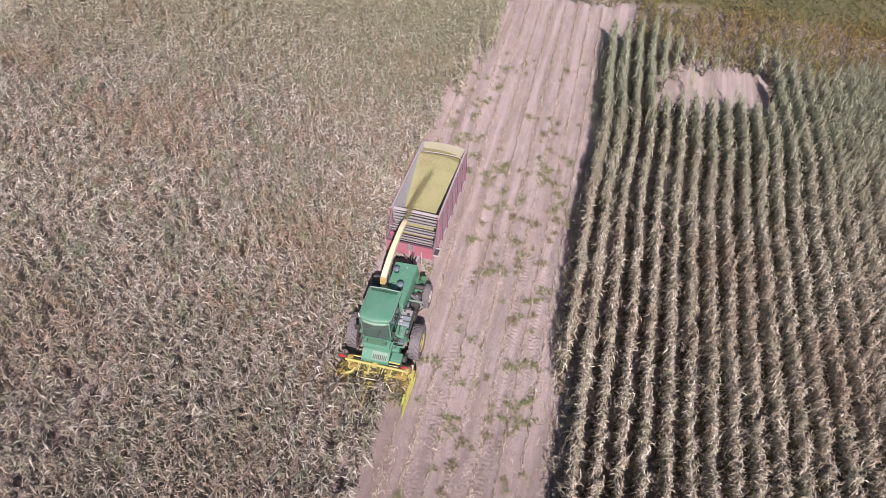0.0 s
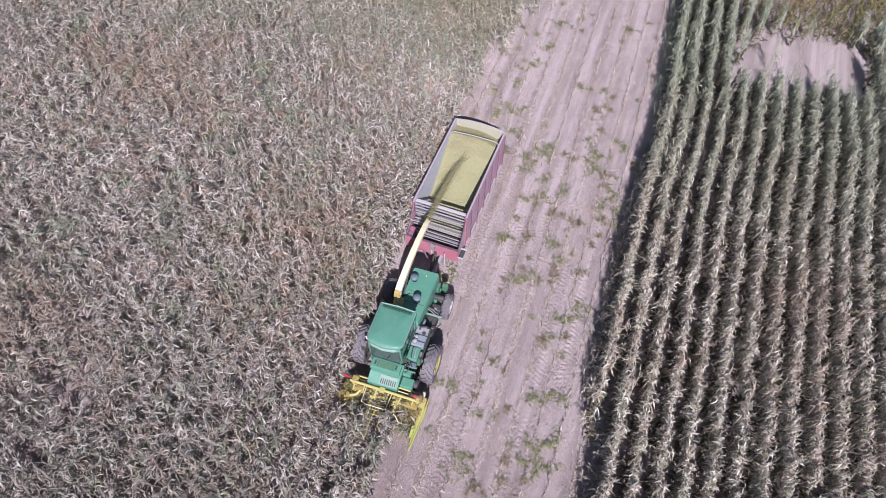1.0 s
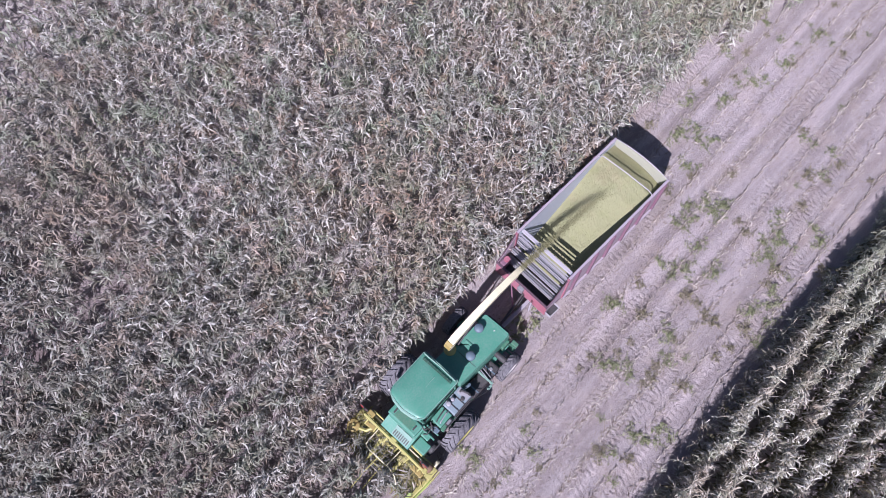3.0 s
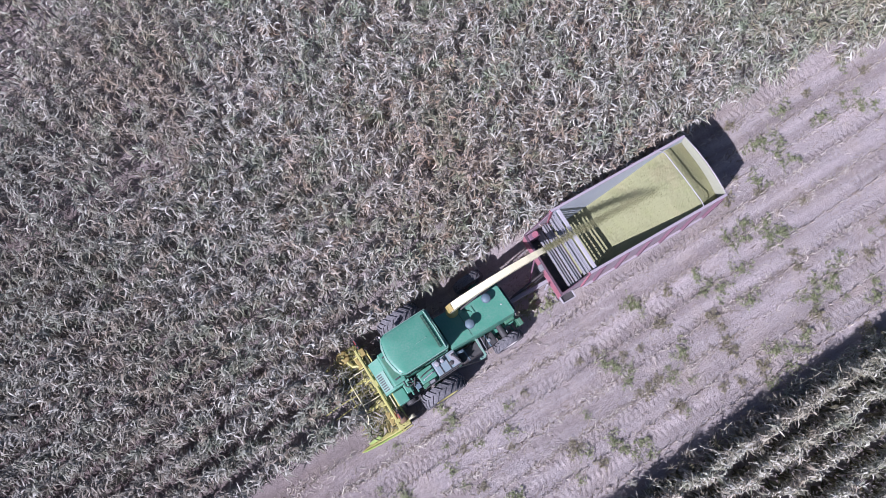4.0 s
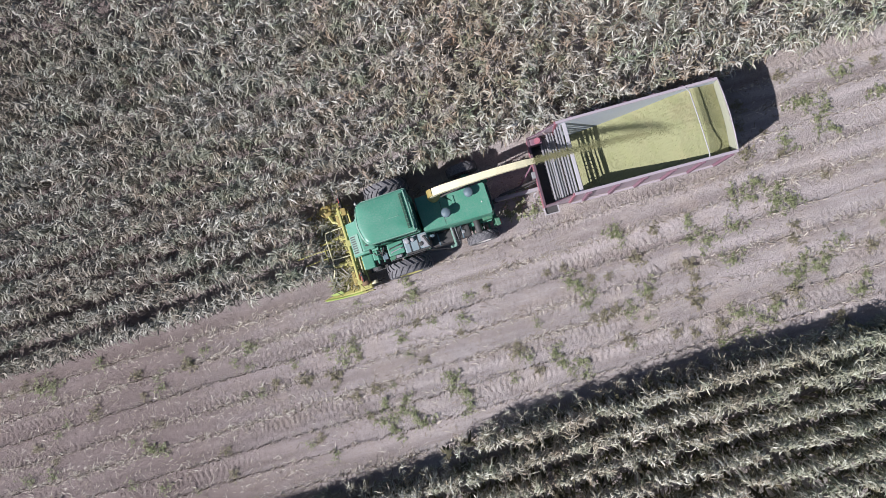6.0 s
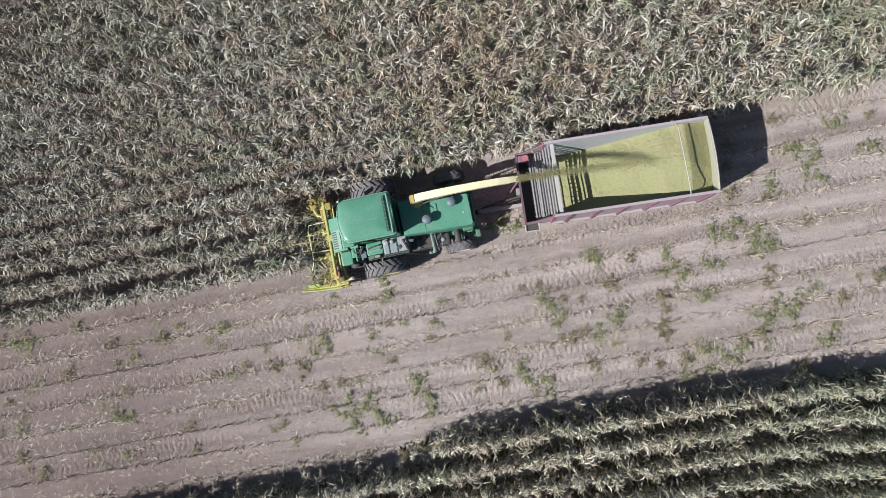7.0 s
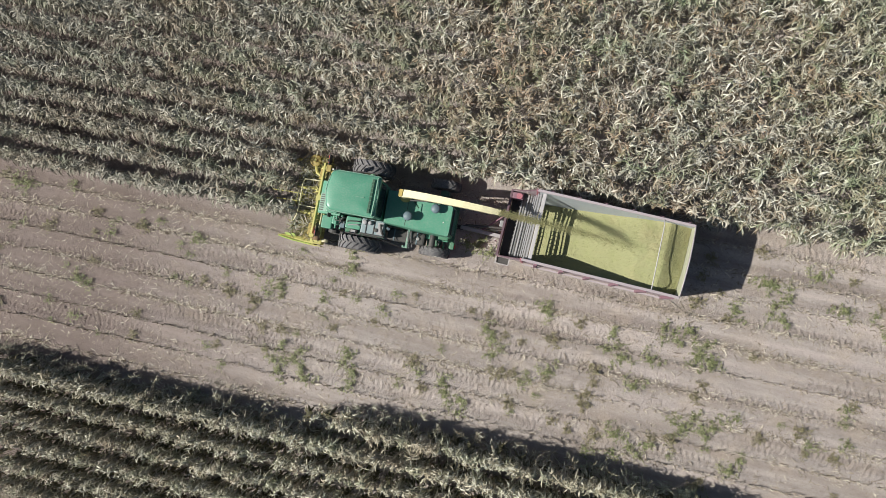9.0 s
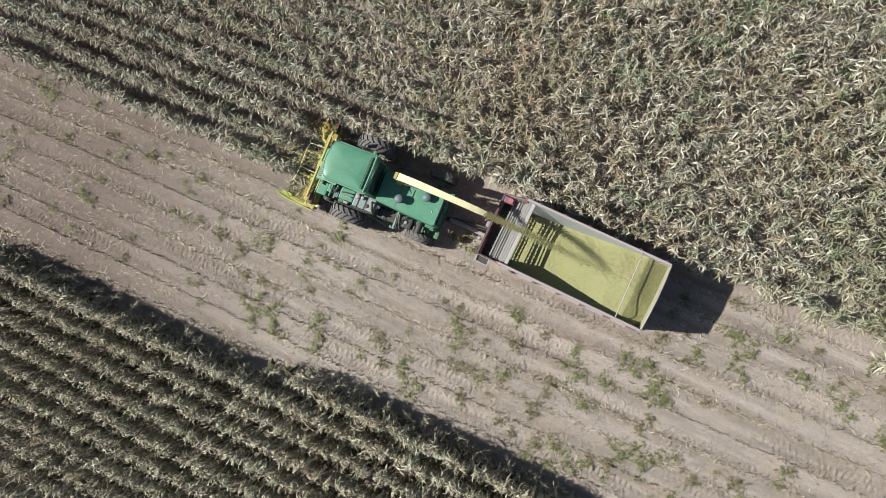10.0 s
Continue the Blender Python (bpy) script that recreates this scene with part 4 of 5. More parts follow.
    part("hood_seam", box(-0.14, -0.125, -0.36, 0.7, 2.236, 2.25, 0.0), DARK, hood)
    part("hood_ridge", box(0.34, 0.42, 0.26, 0.58, 2.235, 2.275, 0.015), GREEN, hood)
    part("hood_bolt", lathe([(0, 0.03), (0.02, 0.025), (0.02, 0.001)], (1.38, 0.02, 2.24), "z", 10), WHITE, hood, "small pale bolt head")
    for x, y, z in ((0.0, 0.0, 2.6), (1.02, 0.48, 2.5)):
        part("air_intake", lathe([(-0.38, 0.13), (-0.08, 0.13), (-0.08, 0.18), (0.0, 0.185), (0.05, 0.14), (0.065, 0.001)], (x, y, z), "z", 24), GREY_BLUE, hood, "round blue-grey intake cap", True)
    part("rear_grille", box(1.7, 1.75, -0.4, 0.6, 1.3, 2.12, 0.01), DARK, hood, "dark radiator grille")
    for i in range(7):
        z = 1.36 + i * 0.11
        part("grille_bar", box(1.75, 1.765, -0.38, 0.58, z, z + 0.03, 0.0), GREEN, hood)
    part("rear_frame", box(1.55, 1.75, -0.9, 1.1, 0.62, 0.85, 0.03), GREEN_DUSTY, h)
    for y in (-0.78, 0.98):
        lamp = part("rear_lamp_bracket", box(1.66, 1.84, y - 0.14, y + 0.14, 0.95, 1.25, 0.03), GREEN_DUSTY, h)
        part("rear_lamp", box(1.84, 1.87, y - 0.08, y + 0.08, 1.02, 1.17, 0.01), SIGNAL_RED, lamp, "red rear lamp")
    part("rear_ballast", box(1.2, 1.6, -0.62, -0.48, 1.0, 1.6, 0.03), GREEN_DUSTY, h)
    for i in range(4):
        part("steering_linkage", rod([(0.7 + 0.15 * i, -0.9, 0.7 + 0.05 * i), (0.85 + 0.12 * i, -0.5, 1.0 + 0.04 * i)], 0.025, 6), GREY, h)
    part("drawbar_hitch", box(1.6, 2.0, 0.0, 0.2, 0.48, 0.58, 0.015), DARK, h)
    # spout
    part("spout_turret", lathe([(0, 0.24), (0.2, 0.24), (0.22, 0.2), (0.42, 0.18), (0.42, 0.001)], (-0.28, 0.78, 2.1), "z", 20), YELLOW, h, "yellow turning base of the spout", True)
    path = [(-0.3, 0.79, 2.35), (-0.3, 0.79, 2.85), (-0.2, 0.785, 3.07), (0.1, 0.775, 3.22), (0.8, 0.75, 3.4), (1.5, 0.725, 3.5), (2.2, 0.7, 3.55), (2.9, 0.675, 3.52), (3.3, 0.66, 3.45)]
    rad = [0.2, 0.2, 0.2, 0.195, 0.19, 0.18, 0.172, 0.165, 0.165]
    spout = part("spout", rod(path, 0.18, 4, None, 0.85, rad), CREAM, h, "long cream chute that throws chopped corn")
    part("spout_cap", rod([(-0.36, 0.79, 2.9), (-0.3, 0.79, 3.06), (-0.2, 0.785, 3.13)], 0.19, 4, None, 0.75), OCHRE, spout, "olive stained rear bend of the spout")
    part("spout_ram", rod([(0.0, 0.62, 2.6), (1.1, 0.66, 3.28)], 0.03, 8), DARK, spout, "dark lift ram")
    part("spout_flap", plate([(3.28, 0.54, 3.54), (3.28, 0.77, 3.54), (3.62, 0.75, 3.44), (3.62, 0.55, 3.44)], 0.02, (0, 0, 1)), CREAM, spout, "hinged deflector flap at the spout's end")
    return h


def build_header():
    h = thing("corn_header", 0.1, 0.07, 2.1, "yellow three-row corn header with gathering points, worn and dusty", "header")
    part("main_beam", box(-4.17, -3.95, -1.62, 1.5, 1.02, 1.16, 0.03), YELLOW, h)
    part("upper_beam", rod([(-4.22, -1.55, 1.3), (-4.2, 1.62, 1.34)], 0.065, 8), YELLOW, h)
    part("front_beam", rod([(-4.42, -1.4, 0.95), (-4.42, 1.4, 0.95)], 0.06, 4), YELLOW, h)
    back = part("back_sheet", box(-4.02, -3.98, -1.5, 1.4, 0.35, 1.1, 0.01), YELLOW, h)
    part("feed_opening", box(-4.03, -4.02, -0.35, 0.55, 0.4, 0.85, 0.0), DARK, back, "dark mouth of the feed housing")
    for y in (-1.3, -0.75, -0.2, 0.35, 0.9, 1.35):
        part("beam_brace", rod([(-4.05, y, 1.15), (-4.25, y + 0.04, 1.28), (-4.45, y + 0.08, 0.97)], 0.035, 6), YELLOW, h)
    for y in (-1.45, 0.1, 0.2, 1.42):
        part("bearing_block", box(-4.3, -4.1, y - 0.07, y + 0.07, 1.15, 1.38, 0.02), YELLOW, h)
    part("drive_shaft", rod([(-4.12, -1.5, 0.8), (-4.12, 1.4, 0.8)], 0.04, 8), DARK, h)
    # row units: cutting tables with gathering chains between the points
    for y in (-1.02, 0.0, 1.02):
        unit = part("row_unit", plate([(-4.1, y - 0.32, 0.62), (-4.1, y + 0.32, 0.62), (-4.85, y + 0.3, 0.42), (-4.85, y - 0.3, 0.42)], 0.06, (0, 0, 1)), RUSTY, h, "rusty brown row unit full of crop")
        for s in (-1, 1):
            part("gathering_chain", rod([(-4.2, y + s * 0.18, 0.75), (-4.8, y + s * 0.16, 0.56)], 0.035, 6), DARK, unit)
    # outer points
    def point(y, tip_y, tip_x, material, base=0.17, name="divider_point"):
        bm = rod([(-4.15, y, 0.75), (-4.6, y, 0.68), (-5.2, (y + tip_y) / 2, 0.5), (-5.75, tip_y * 0.9 + y * 0.1, 0.33), (tip_x, tip_y, 0.22)], 0.1, 6, None, 1.2, [base, base * 0.88, base * 0.65, 0.07, 0.02])
        return part(name, bm, material, h, "long yellow divider point")
    p = point(-1.72, -1.64, -6.05, YELLOW, 0.18)
    part("divider_fin", rod([(-4.3, -1.82, 0.9), (-5.2, -1.78, 0.72), (-5.95, -1.68, 0.4)], 0.035, 6), YELLOW_GREEN, p)
    part("divider_leaf", plate([(-5.05, -1.62, 0.72), (-5.55, -1.61, 0.58), (-5.65, -1.52, 0.6), (-5.15, -1.5, 0.74)], 0.03, (0, 0, 1)), YELLOW_GREEN, p, "green-stained shield")
    point(1.78, 1.72, -5.9, YELLOW)
    for y in (-0.52, 0.52):
        c = rod([(-4.4, y, 0.85), (-4.9, y, 0.8), (-5.5, y, 0.55)], 0.05, 6, None, 1.0, [0.12, 0.09, 0.02])
        part("inner_point", c, YELLOW, h)
    part("gather_rod", rod([(-4.95, 0.2, 1.0), (-5.7, 0.22, 1.02), (-6.45, 0.2, 0.92)], 0.02, 6), YELLOW, h, "thin dull yellow push rod")
    part("gather_rod", rod([(-4.95, -0.12, 0.98), (-5.6, -0.12, 0.98), (-6.2, -0.14, 0.9)], 0.02, 6), YELLOW, h, "thin dull yellow push rod")
    part("guard_hoop", rod([(-4.25, 0.85, 1.3), (-4.95, 0.82, 1.32), (-5.02, 0.6, 1.32), (-5.0, -0.45, 1.32), (-5.08, -0.75, 1.2), (-5.25, -0.95, 0.95)], 0.02, 6), CREAM, h, "thin bent cream guard pipe")
    part("guard_arm", rod([(-4.25, -0.3, 1.25), (-5.0, -0.28, 1.32)], 0.022, 6), CREAM, h)
    for x in (-5.25, -5.05):
        part("rod_tie", rod([(x, -0.24, 1.03), (x, 0.3, 1.05)], 0.016, 6), YELLOW, h)
    part("stone_guard", box(-4.22, -3.92, 1.28, 1.58, 0.95, 1.36, 0.05), OCHRE, h, "ochre end bracket of the beam")
    part("clutch_barrel", lathe([(-0.2, 0.001), (-0.2, 0.13), (-0.12, 0.17), (0.12, 0.17), (0.2, 0.13), (0.2, 0.001)], (-4.02, -1.42, 1.2), "y", 18), RUSTY, h, "rusty brown clutch barrel", True)
    part("beam_pipe", rod([(-3.88, -1.5, 1.24), (-3.86, -0.2, 1.27), (-3.88, 1.45, 1.25)], 0.04, 8), YELLOW, h, "upper yellow pipe")
    part("gear_cover", box(-4.5, -4.18, -1.5, -0.95, 0.85, 1.1, 0.04), OCHRE, h, "ochre stained gear cover")
    part("gear_cover", box(-4.45, -4.2, 0.95, 1.4, 0.85, 1.1, 0.04), OCHRE, h, "ochre stained gear cover")
    for y in (-0.52, 0.52):
        part("row_hood", plate([(-4.18, y - 0.2, 1.04), (-4.18, y + 0.2, 1.04), (-4.62, y + 0.13, 0.86), (-4.62, y - 0.13, 0.86)], 0.03, (0, 0, 1)), YELLOW, h)
    part("end_shield", plate([(-4.45, -1.86, 0.5), (-3.85, -1.86, 0.5), (-3.85, -1.86, 1.05), (-4.3, -1.86, 1.02)], 0.03, (0, 1, 0)), YELLOW, h)
    part("beam_rib", rod([(-4.0, -1.5, 1.18), (-4.0, 1.4, 1.18)], 0.03, 6), CREAM, h)
    # end drums
    for x, y, z, r in ((-4.78, 1.72, 0.95, 0.26), (-4.5, -1.5, 0.8, 0.24)):
        d = part("end_drum", lathe([(-0.4, r * 0.8), (-0.05, r), (0.0, r), (0.03, r * 0.8), (0.035, 0.001)], (x, y, z), "z", 22), OCHRE, h, "ochre crop drum", True)
        part("drum_boss", lathe([(0.03, 0.07), (0.1, 0.06), (0.1, 0.001)], (x, y, z), "z", 12), YELLOW, d)
    part("drum_link", rod([(-4.72, 1.5, 0.9), (-4.6, 1.2, 1.0), (-4.4, 1.1, 1.05)], 0.07, 6), YELLOW, h)
    part("gearbox", box(-4.35, -3.85, -1.78, -1.5, 0.55, 1.0, 0.05), YELLOW, h, "dusty yellow end gearbox")
    part("pulley", lathe([(-0.06, 0.001), (-0.06, 0.13), (0.06, 0.13), (0.06, 0.001)], (-3.72, -1.58, 0.95), "y", 18), CREAM, h, "cream belt pulley")
    for y in (1.8, -1.28):
        s = 1 if y > 0 else -1
        arm = part("lamp_arm", rod([(-4.05, y - s * 0.3, 1.2), (-4.08, y - s * 0.05, 1.5)], 0.03, 6), DARK, h)
        part("marker_plate", box(-4.06, -4.02, y - 0.2, y + 0.2, 1.12, 1.47, 0.01), DARK, arm, "black marker plate")
        part("red_marker", box(-4.08, -4.062, y - 0.16, y + 0.16, 1.22, 1.45, 0.004), SIGNAL_RED, arm, "bright red front marker")
    # chopped stalks and leaves caught on the header
    rng = np.random.default_rng(41)
    n = 3000
    x, y = rng.uniform(-5.5, -4.05, n), rng.uniform(-1.6, 1.75, n)
    keep = rng.uniform(0, 1, n) < 0.35 + 0.65 * (x > -5.0)
    x, y = x[keep], y[keep]
    n = len(x)
    z = np.interp(x, [-5.5, -4.9, -4.45, -4.05], [0.45, 0.62, 0.9, 1.15]) + rng.uniform(-0.2, 0.1, n)
    v, f = strips(np.stack([x, y, z], 1), rng.uniform(0, 6.28, n), rng.uniform(0.12, 0.5, n), rng.uniform(0.02, 0.055, n), rng.uniform(-0.2, 0.5, n), rng.uniform(0, 0.6, n), rng.normal(0, 0.9, n), 2, rng, rng.normal(0, 0.6, n))
    q = 420
    x, y = rng.uniform(-5.6, -4.2, q), rng.uniform(-1.5, 1.8, q)
    z = np.interp(x, [-5.6, -4.9, -4.4, -4.2], [0.7, 0.85, 0.98, 1.0]) + rng.uniform(-0.2, 0.1, q)
    bv, bf = strips(np.stack([x, y, z], 1), rng.normal(0.3, 1.2, q), rng.uniform(0.25, 0.65, q), rng.uniform(0.03, 0.06, q), rng.uniform(-0.2, 0.4, q), rng.uniform(0.2, 0.9, q), rng.normal(0, 0.9, q), 2, rng, rng.normal(0, 0.6, q))
    bent = mesh_from("bent_corn_leaf", bv, bf, 4, CORN_N, "", "", "stuff")
    bent.parent = h
    bent["label"] = "dry corn leaves bent over the header"
    litter = mesh_from("crop_debris", v, f, 4, GOLDEN, "", "", "stuff")
    litter.parent = h
    litter["label"] = "brown broken stalks and leaves caught on the header"
    return h


build_harvester()
build_header()

# ---- forage wagon behind the harvester, front towards -x ----
RIM, HALF = 2.82, 1.355


def build_wagon():
    w = thing("forage_wagon", 7.0, 0.595, -1.25, "faded red forage wagon with ribbed sides, filled with chopped corn", "wagon")
    part("floor", box(-3.25, 3.6, -1.3, 1.3, 0.78, 0.86, 0.01), DARK_WOOD, w, "dark stained floor boards")
    for y in (-0.45, 0.45):
        part("chassis_rail", box(-3.3, 3.5, y - 0.06, y + 0.06, 0.56, 0.78, 0.015), RED, w)
    for x in (-2.4, -0.6, 2.2, 3.3):
        part("cross_member", box(x - 0.05, x + 0.05, -1.25, 1.25, 0.66, 0.78, 0.01), RED, w)
    for s, nm in ((-1, "side_wall"), (1, "side_wall")):
        y = s * HALF
        wall = part(nm, box(-2.25, 3.62, min(y, y - s * 0.03), max(y, y - s * 0.03), 0.5, RIM, 0.006), PALE_PINK, w, "faded pinkish sheet metal side")
        foot = 0.05 if s < 0 else 0.26       # the sheet opposite leans in at its foot
        part("inner_lining", plate([(-2.2, y - s * 0.045, RIM - 0.03), (3.58, y - s * 0.045, RIM - 0.03), (3.58, y - s * 0.1, 0.9), (-2.2, y - s * foot, 0.9)], 0.008, (0, -s, 0)), BLUE_PALE, wall, "pale blue-grey dusty inner sheet")
        part("top_rail", box(-2.28, 3.64, y - 0.05, y + 0.05, RIM - 0.04, RIM + 0.05, 0.015), MAUVE, wall, "faded mauve rim")
        part("bottom_rail", box(-2.25, 3.62, y - 0.035 + s * 0.065, y + 0.035 + s * 0.065, 0.48, 0.58, 0.01), MAUVE, wall)
        for x in (-1.73, -0.71, 0.31, 1.36, 2.4, 3.42):
            yy = y + s * 0.055
            part("side_rib", box(x - 0.07, x + 0.07, yy - 0.05, yy + 0.05, 0.5, RIM - 0.05, 0.012), RIB, wall, "red upright rib")
        # slanting wing from the low front up to the rim
        wing = part("front_wing", plate([(-3.28, y, 0.6), (-3.28, y, 1.52), (-2.95, y, 1.75), (-2.26, y, RIM), (-2.26, y, 0.6)], 0.03, (0, -s, 0)), PALE_PINK, w, "faded pink front side sheet")
        part("wing_edge", rod([(-3.28, y, 1.54), (-2.95, y, 1.77), (-2.28, y, RIM + 0.02)], 0.026, 6), DARK_PURPLE, wing)
        part("wing_post", box(-2.34, -2.24, y - 0.05, y + 0.05, 0.6, RIM, 0.012), RED, wing)
    gate = part("rear_gate", box(3.6, 3.66, -1.355, 1.355, 0.78, RIM + 0.02, 0.012), GATE_SHEET, w, "pale dusty rear gate")
    part("gate_top_rail", rod([(3.64, -1.35, RIM), (3.66, -0.7, RIM + 0.11), (3.67, 0, RIM + 0.15), (3.66, 0.7, RIM + 0.11), (3.64, 1.35, RIM)], 0.025, 6), MAUVE, gate)
    part("gate_crown", plate([(3.61, -1.33, RIM)] + [(3.61, 0.19 * i, RIM + 0.02 + 0.13 * (1 - (0.19 * i / 1.33) ** 2)) for i in range(-7, 8)] + [(3.61, 1.33, RIM)], 0.03, (1, 0, 0)), GATE_SHEET, gate, "low curved top of the rear gate")
    for y in (-0.9, 0, 0.9):
        part("gate_rib", box(3.66, 3.72, y - 0.05, y + 0.05, 0.8, RIM - 0.02, 0.01), RED, gate)
    # low front with the unloading channel
    front = part("front_panel", box(-3.34, -3.28, -1.36, 1.36, 0.52, 1.46, 0.015), RED, w, "red low front panel")
    part("front_lip", box(-3.36, -3.27, -1.38, 1.38, 1.44, 1.5, 0.012), DARK_PURPLE, front)
    part("front_seam", box(-3.355, -3.34, -0.04, 0.04, 0.55, 1.44, 0.004), PALE, front)
    part("control_box", box(-3.5, -3.34, -0.2, 0.06, 1.1, 1.42, 0.03), GREY, front, "grey control housing")
    part("drive_guard", box(-3.26, -2.8, 1.02, 1.28, 1.1, 1.56, 0.05), RIB, w, "faded red drive guard")
    part("drive_hub", lathe([(-0.05, 0.001), (-0.05, 0.12), (0.05, 0.12), (0.05, 0.001)], (-2.98, 1.14, 1.6), "z", 16), RED, w)
    tray = part("step_tray", box(-3.36, -2.78, -1.66, -1.63, 0.9, 1.0, 0.008), PALE, w, "pale side step frame")
    for x in (-3.34, -2.8):
        part("step_side", box(x - 0.02, x + 0.02, -1.65, -1.36, 0.9, 1.0, 0.008), PALE, tray)
    part("step_plate", box(-3.3, -2.82, -1.62, -1.38, 0.9, 0.92, 0.004), DARK, tray)
    part("cross_conveyor", box(-3.25, -2.85, -1.25, 1.25, 0.86, 0.93, 0.01), DARK, w, "dark unloading belt")
    # beaters: bars turning on three shafts, with a slatted frame above
    for x, z in ((-2.74, 1.2), (-2.5, 1.68), (-2.22, 2.18)):
        b = part("beater", rod([(x, -1.27, z), (x, 1.27, z)], 0.06, 10), GREY, w, "grey beater drum with bars")
        for i in range(4):
            a = math.pi / 4 + i * math.pi / 2
            dx, dz = math.cos(a) * 0.14, math.sin(a) * 0.14
            part("beater_bar", box(x + dx - 0.022, x + dx + 0.022, -1.24, 1.24, z + dz - 0.022, z + dz + 0.022, 0.006), GREY_PALE, b)
        for i in range(14):
            y = -1.12 + i * 0.172
            part("beater_tine", box(x - 0.17, x + 0.17, y - 0.012, y + 0.012, z - 0.015, z + 0.015, 0.0), GREY, b)
    beam = part("front_cross_beam", box(-2.06, -1.92, -1.3, 1.3, 2.6, 2.7, 0.015), PALE, w, "pale cross beam at the rim")
    for x, z in ((-2.14, 2.56), (-2.24, 2.48)):
        part("cross_slat", box(x - 0.025, x + 0.025, -1.28, 1.28, z - 0.02, z + 0.02, 0.006), GREY_PALE, beam)
    # bow over the load near the rear
    part("roof_bow", rod([(2.6, -1.33, RIM), (2.58, -1.3, RIM + 0.2), (2.56, -1.12, RIM + 0.32), (2.52, 0.0, RIM + 0.36), (2.5, 1.1, RIM + 0.28), (2.48, 1.33, RIM + 0.03)], 0.02, 8), PALE, w, "thin pale pipe bow across the box")
    # drawbar
    part("drawbar", box(-5.1, -3.3, -0.6, -0.45, 0.5, 0.64, 0.02), GREY_PALE, w, "pale grey steel drawbar")
    part("drawbar_brace", rod([(-3.3, 0.5, 0.6), (-4.2, -0.45, 0.57)], 0.04, 4), RIB, w)
    part("hydraulic_hose", rod([(-3.4, -0.3, 0.9), (-3.9, -0.38, 0.75), (-4.6, -0.42, 0.8), (-5.0, -0.45, 0.72)], 0.02, 6), DARK, w)
    part("hitch_eye", lathe([(-0.04, 0.1), (0.04, 0.1), (0.04, 0.05), (-0.04, 0.05), (-0.04, 0.1)], (-5.18, -0.53, 0.54), "z", 16), GREY, w)
    part("drive_shaft", rod([(-3.36, -0.2, 0.85), (-4.9, -0.42, 0.76)], 0.045, 8), DARK, w)
    part("jack", rod([(-3.55, -0.75, 1.2), (-3.55, -0.75, 0.3)], 0.04, 8), PALE, w)
    part("bogie", box(0.5, 2.5, -0.7, -0.6, 0.42, 0.56, 0.02), RED, w)
    part("bogie", box(0.5, 2.5, 0.6, 0.7, 0.42, 0.56, 0.02), RED, w)
    for x in (0.95, 2.05):
        part("axle", rod([(x, -1.0, 0.43), (x, 1.0, 0.43)], 0.05, 8), DARK, w)
        for y, o in ((-1.17, -1), (1.17, 1)):
            wheel("wagon_wheel", w, x, y, 0.43, 0.28, o, WHITE, "white wagon wheel rim", 16, 0.02, 0.6)
    return w


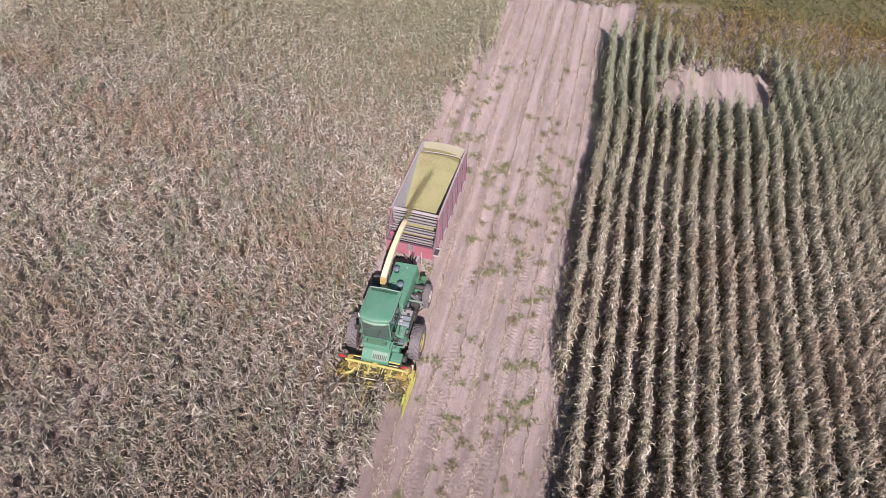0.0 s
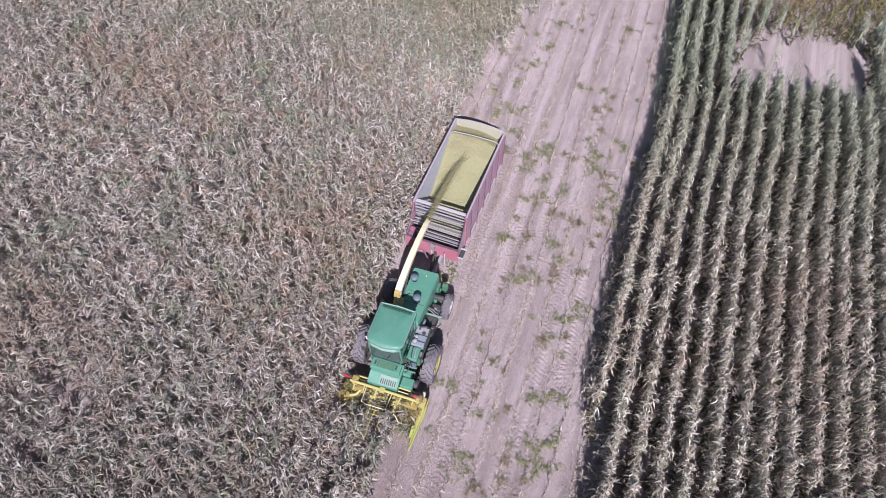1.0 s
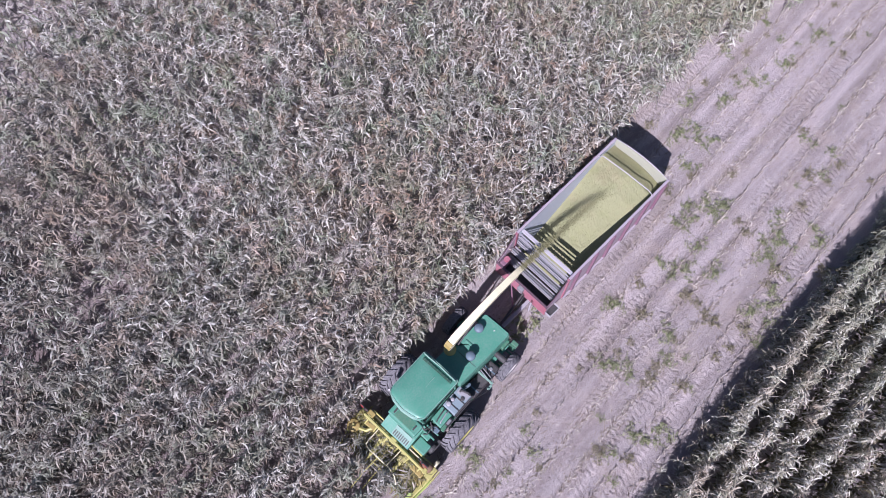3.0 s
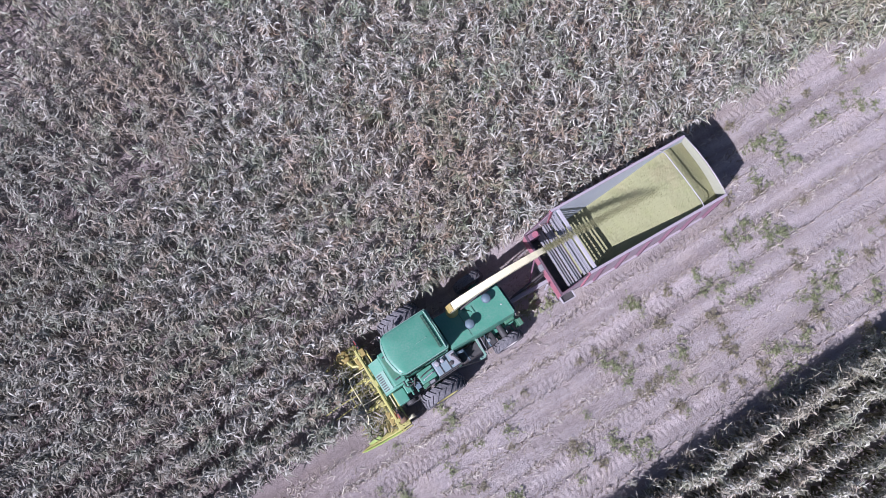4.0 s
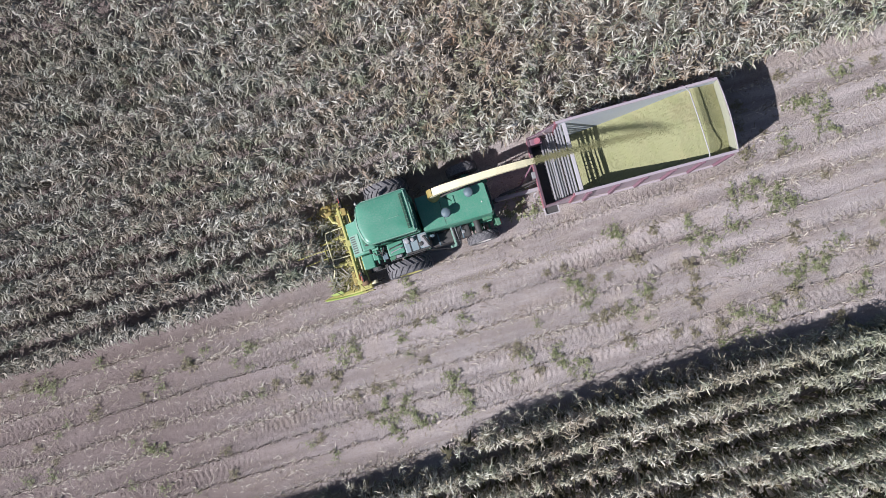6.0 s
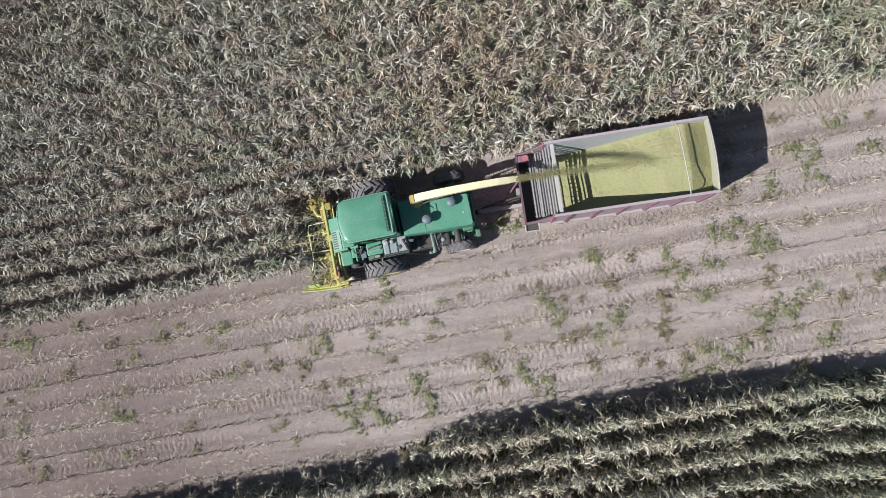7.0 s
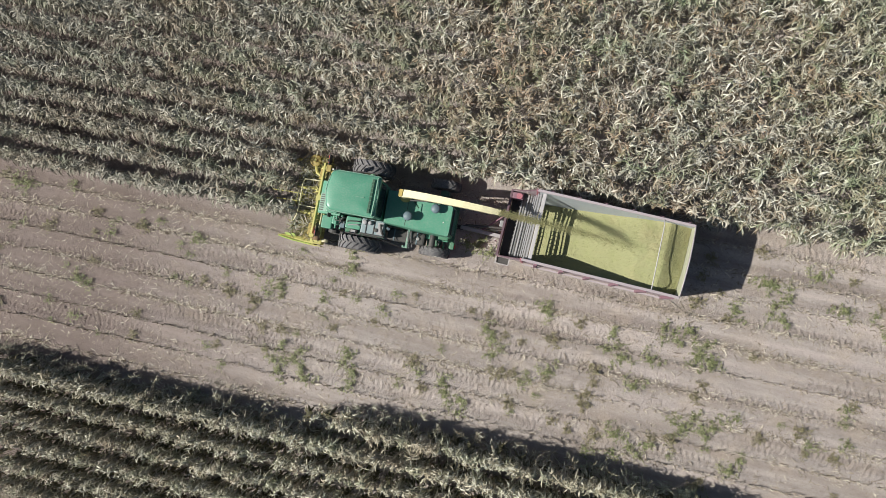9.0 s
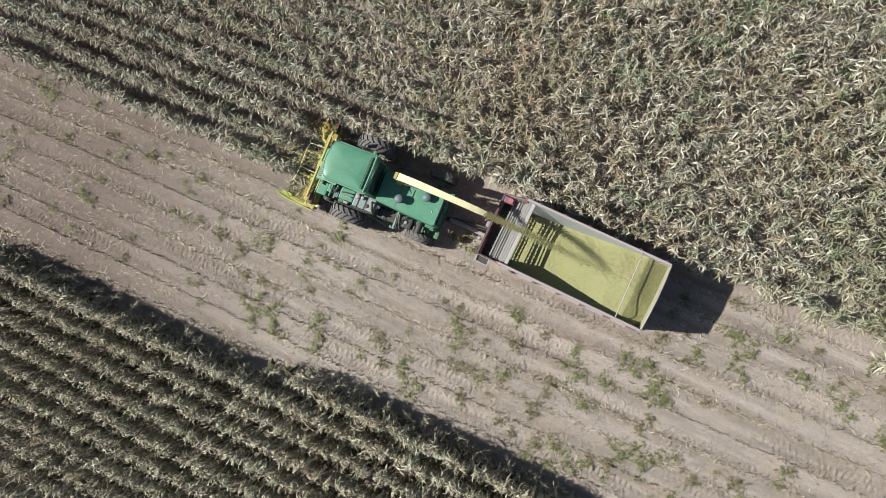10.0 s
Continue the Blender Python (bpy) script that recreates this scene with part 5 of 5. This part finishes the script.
def build_load():
    """Chopped corn heaped towards the rear of the box; a closed body on the floor boards."""
    n, m = 90, 46
    load = thing("chopped_corn_load", 7.0, 0.595, -1.25, "yellow-green heap of chopped corn inside the wagon", "silage")
    xs, ys = np.linspace(-2.1, 3.585, n), np.linspace(-1.3, 1.3, m)
    x, y = np.meshgrid(xs, ys, indexing="ij")
    z = np.interp(x, [-2.1, -1.8, -0.9, 0.0, 0.9, 1.9, 2.8, 3.6], [0.89, 1.08, 1.3, 1.55, 1.93, 2.36, 2.62, 2.42])
    z -= np.interp(x, [0.5, 3.6], [0.0, 0.3]) * np.clip(-y / 1.3, 0, 1) ** 2
    z += 0.12 * np.exp(-((y - 0.15) / 0.7) ** 2) * np.interp(x, [-1.5, 0, 2.5, 3.6], [0, 1, 1, 0.4])
    for i in range(n):
        for j in range(m):
            p = Vector((x[i, j], y[i, j], 0))
            z[i, j] += 0.045 * noise.noise(p * 1.3) + 0.012 * noise.noise(p * 6.0) + 0.012 * noise.noise(p * 17.0)
    top = np.stack([x, y, z], 2).reshape(-1, 3)
    idx = np.arange(n * m).reshape(n, m)
    faces = np.stack([idx[:-1, :-1], idx[1:, :-1], idx[1:, 1:], idx[:-1, 1:]], 2).reshape(-1, 4).tolist()
    edge = np.concatenate([idx[:, 0], idx[-1, 1:], idx[-2::-1, -1], idx[0, -2:0:-1]])
    low = top[edge].copy()
    low[:, 2] = 0.865
    k = len(top)
    verts = np.concatenate([top, low])
    c = len(edge)
    faces += [[int(edge[i]), int(edge[(i + 1) % c]), k + (i + 1) % c, k + i] for i in range(c)]
    faces.append(list(range(k, k + c)))
    me = bpy.data.meshes.new("silage_body")
    me.from_pydata(verts.tolist(), [], faces)
    me.materials.append(SILAGE)
    ob = new("silage_body", me)
    ob.parent = load
    rng = np.random.default_rng(31)
    q = 26000
    px, py = rng.uniform(-2.05, 3.55, q), rng.uniform(-1.25, 1.25, q)
    i = np.clip(((px + 2.1) / 5.685 * (n - 1)).astype(int), 0, n - 1)
    j = np.clip(((py + 1.3) / 2.6 * (m - 1)).astype(int), 0, m - 1)
    base = np.stack([px, py, z[i, j] + 0.004], 1)
    v, f = strips(base, rng.uniform(0, 6.28, q), rng.uniform(0.02, 0.06, q), rng.uniform(0.01, 0.025, q), rng.uniform(0.02, 0.4, q), rng.uniform(0.0, 0.5, q), rng.normal(0, 0.8, q), 1, rng)
    bits = mesh_from("silage_flake", v, f, 4, SILAGE_BITS, "", "", "stuff")
    bits.parent = load


def build_stream():
    """The jet of chopped corn from the spout into the wagon."""
    rng = np.random.default_rng(77)
    q = 11500
    s = rng.uniform(0, 1, q) ** 0.9
    x = 3.4 + 5.4 * s
    y = 0.78 - 0.1 * s + rng.normal(0, 1, q) * (0.06 + 0.05 * s)
    z = 3.43 + 0.28 * s - 1.3 * s * s + rng.normal(0, 1, q) * (0.05 + 0.04 * s)
    keep = rng.uniform(0, 1, q) < 1.1 - 1.0 * s
    base = np.stack([x, y, z], 1)[keep]
    q = len(base)
    v, f = strips(base, rng.normal(0, 0.5, q), rng.uniform(0.02, 0.07, q), rng.uniform(0.012, 0.03, q), rng.uniform(-0.3, 0.3, q), rng.uniform(0.0, 0.4, q), rng.normal(0, 1.2, q), 1, rng)
    mesh_from("chopped_corn_jet", v, f, 4, SILAGE_BITS, "loose jet of chopped corn blown from the spout", "silage", "stuff")


build_wagon()
build_load()
build_stream()
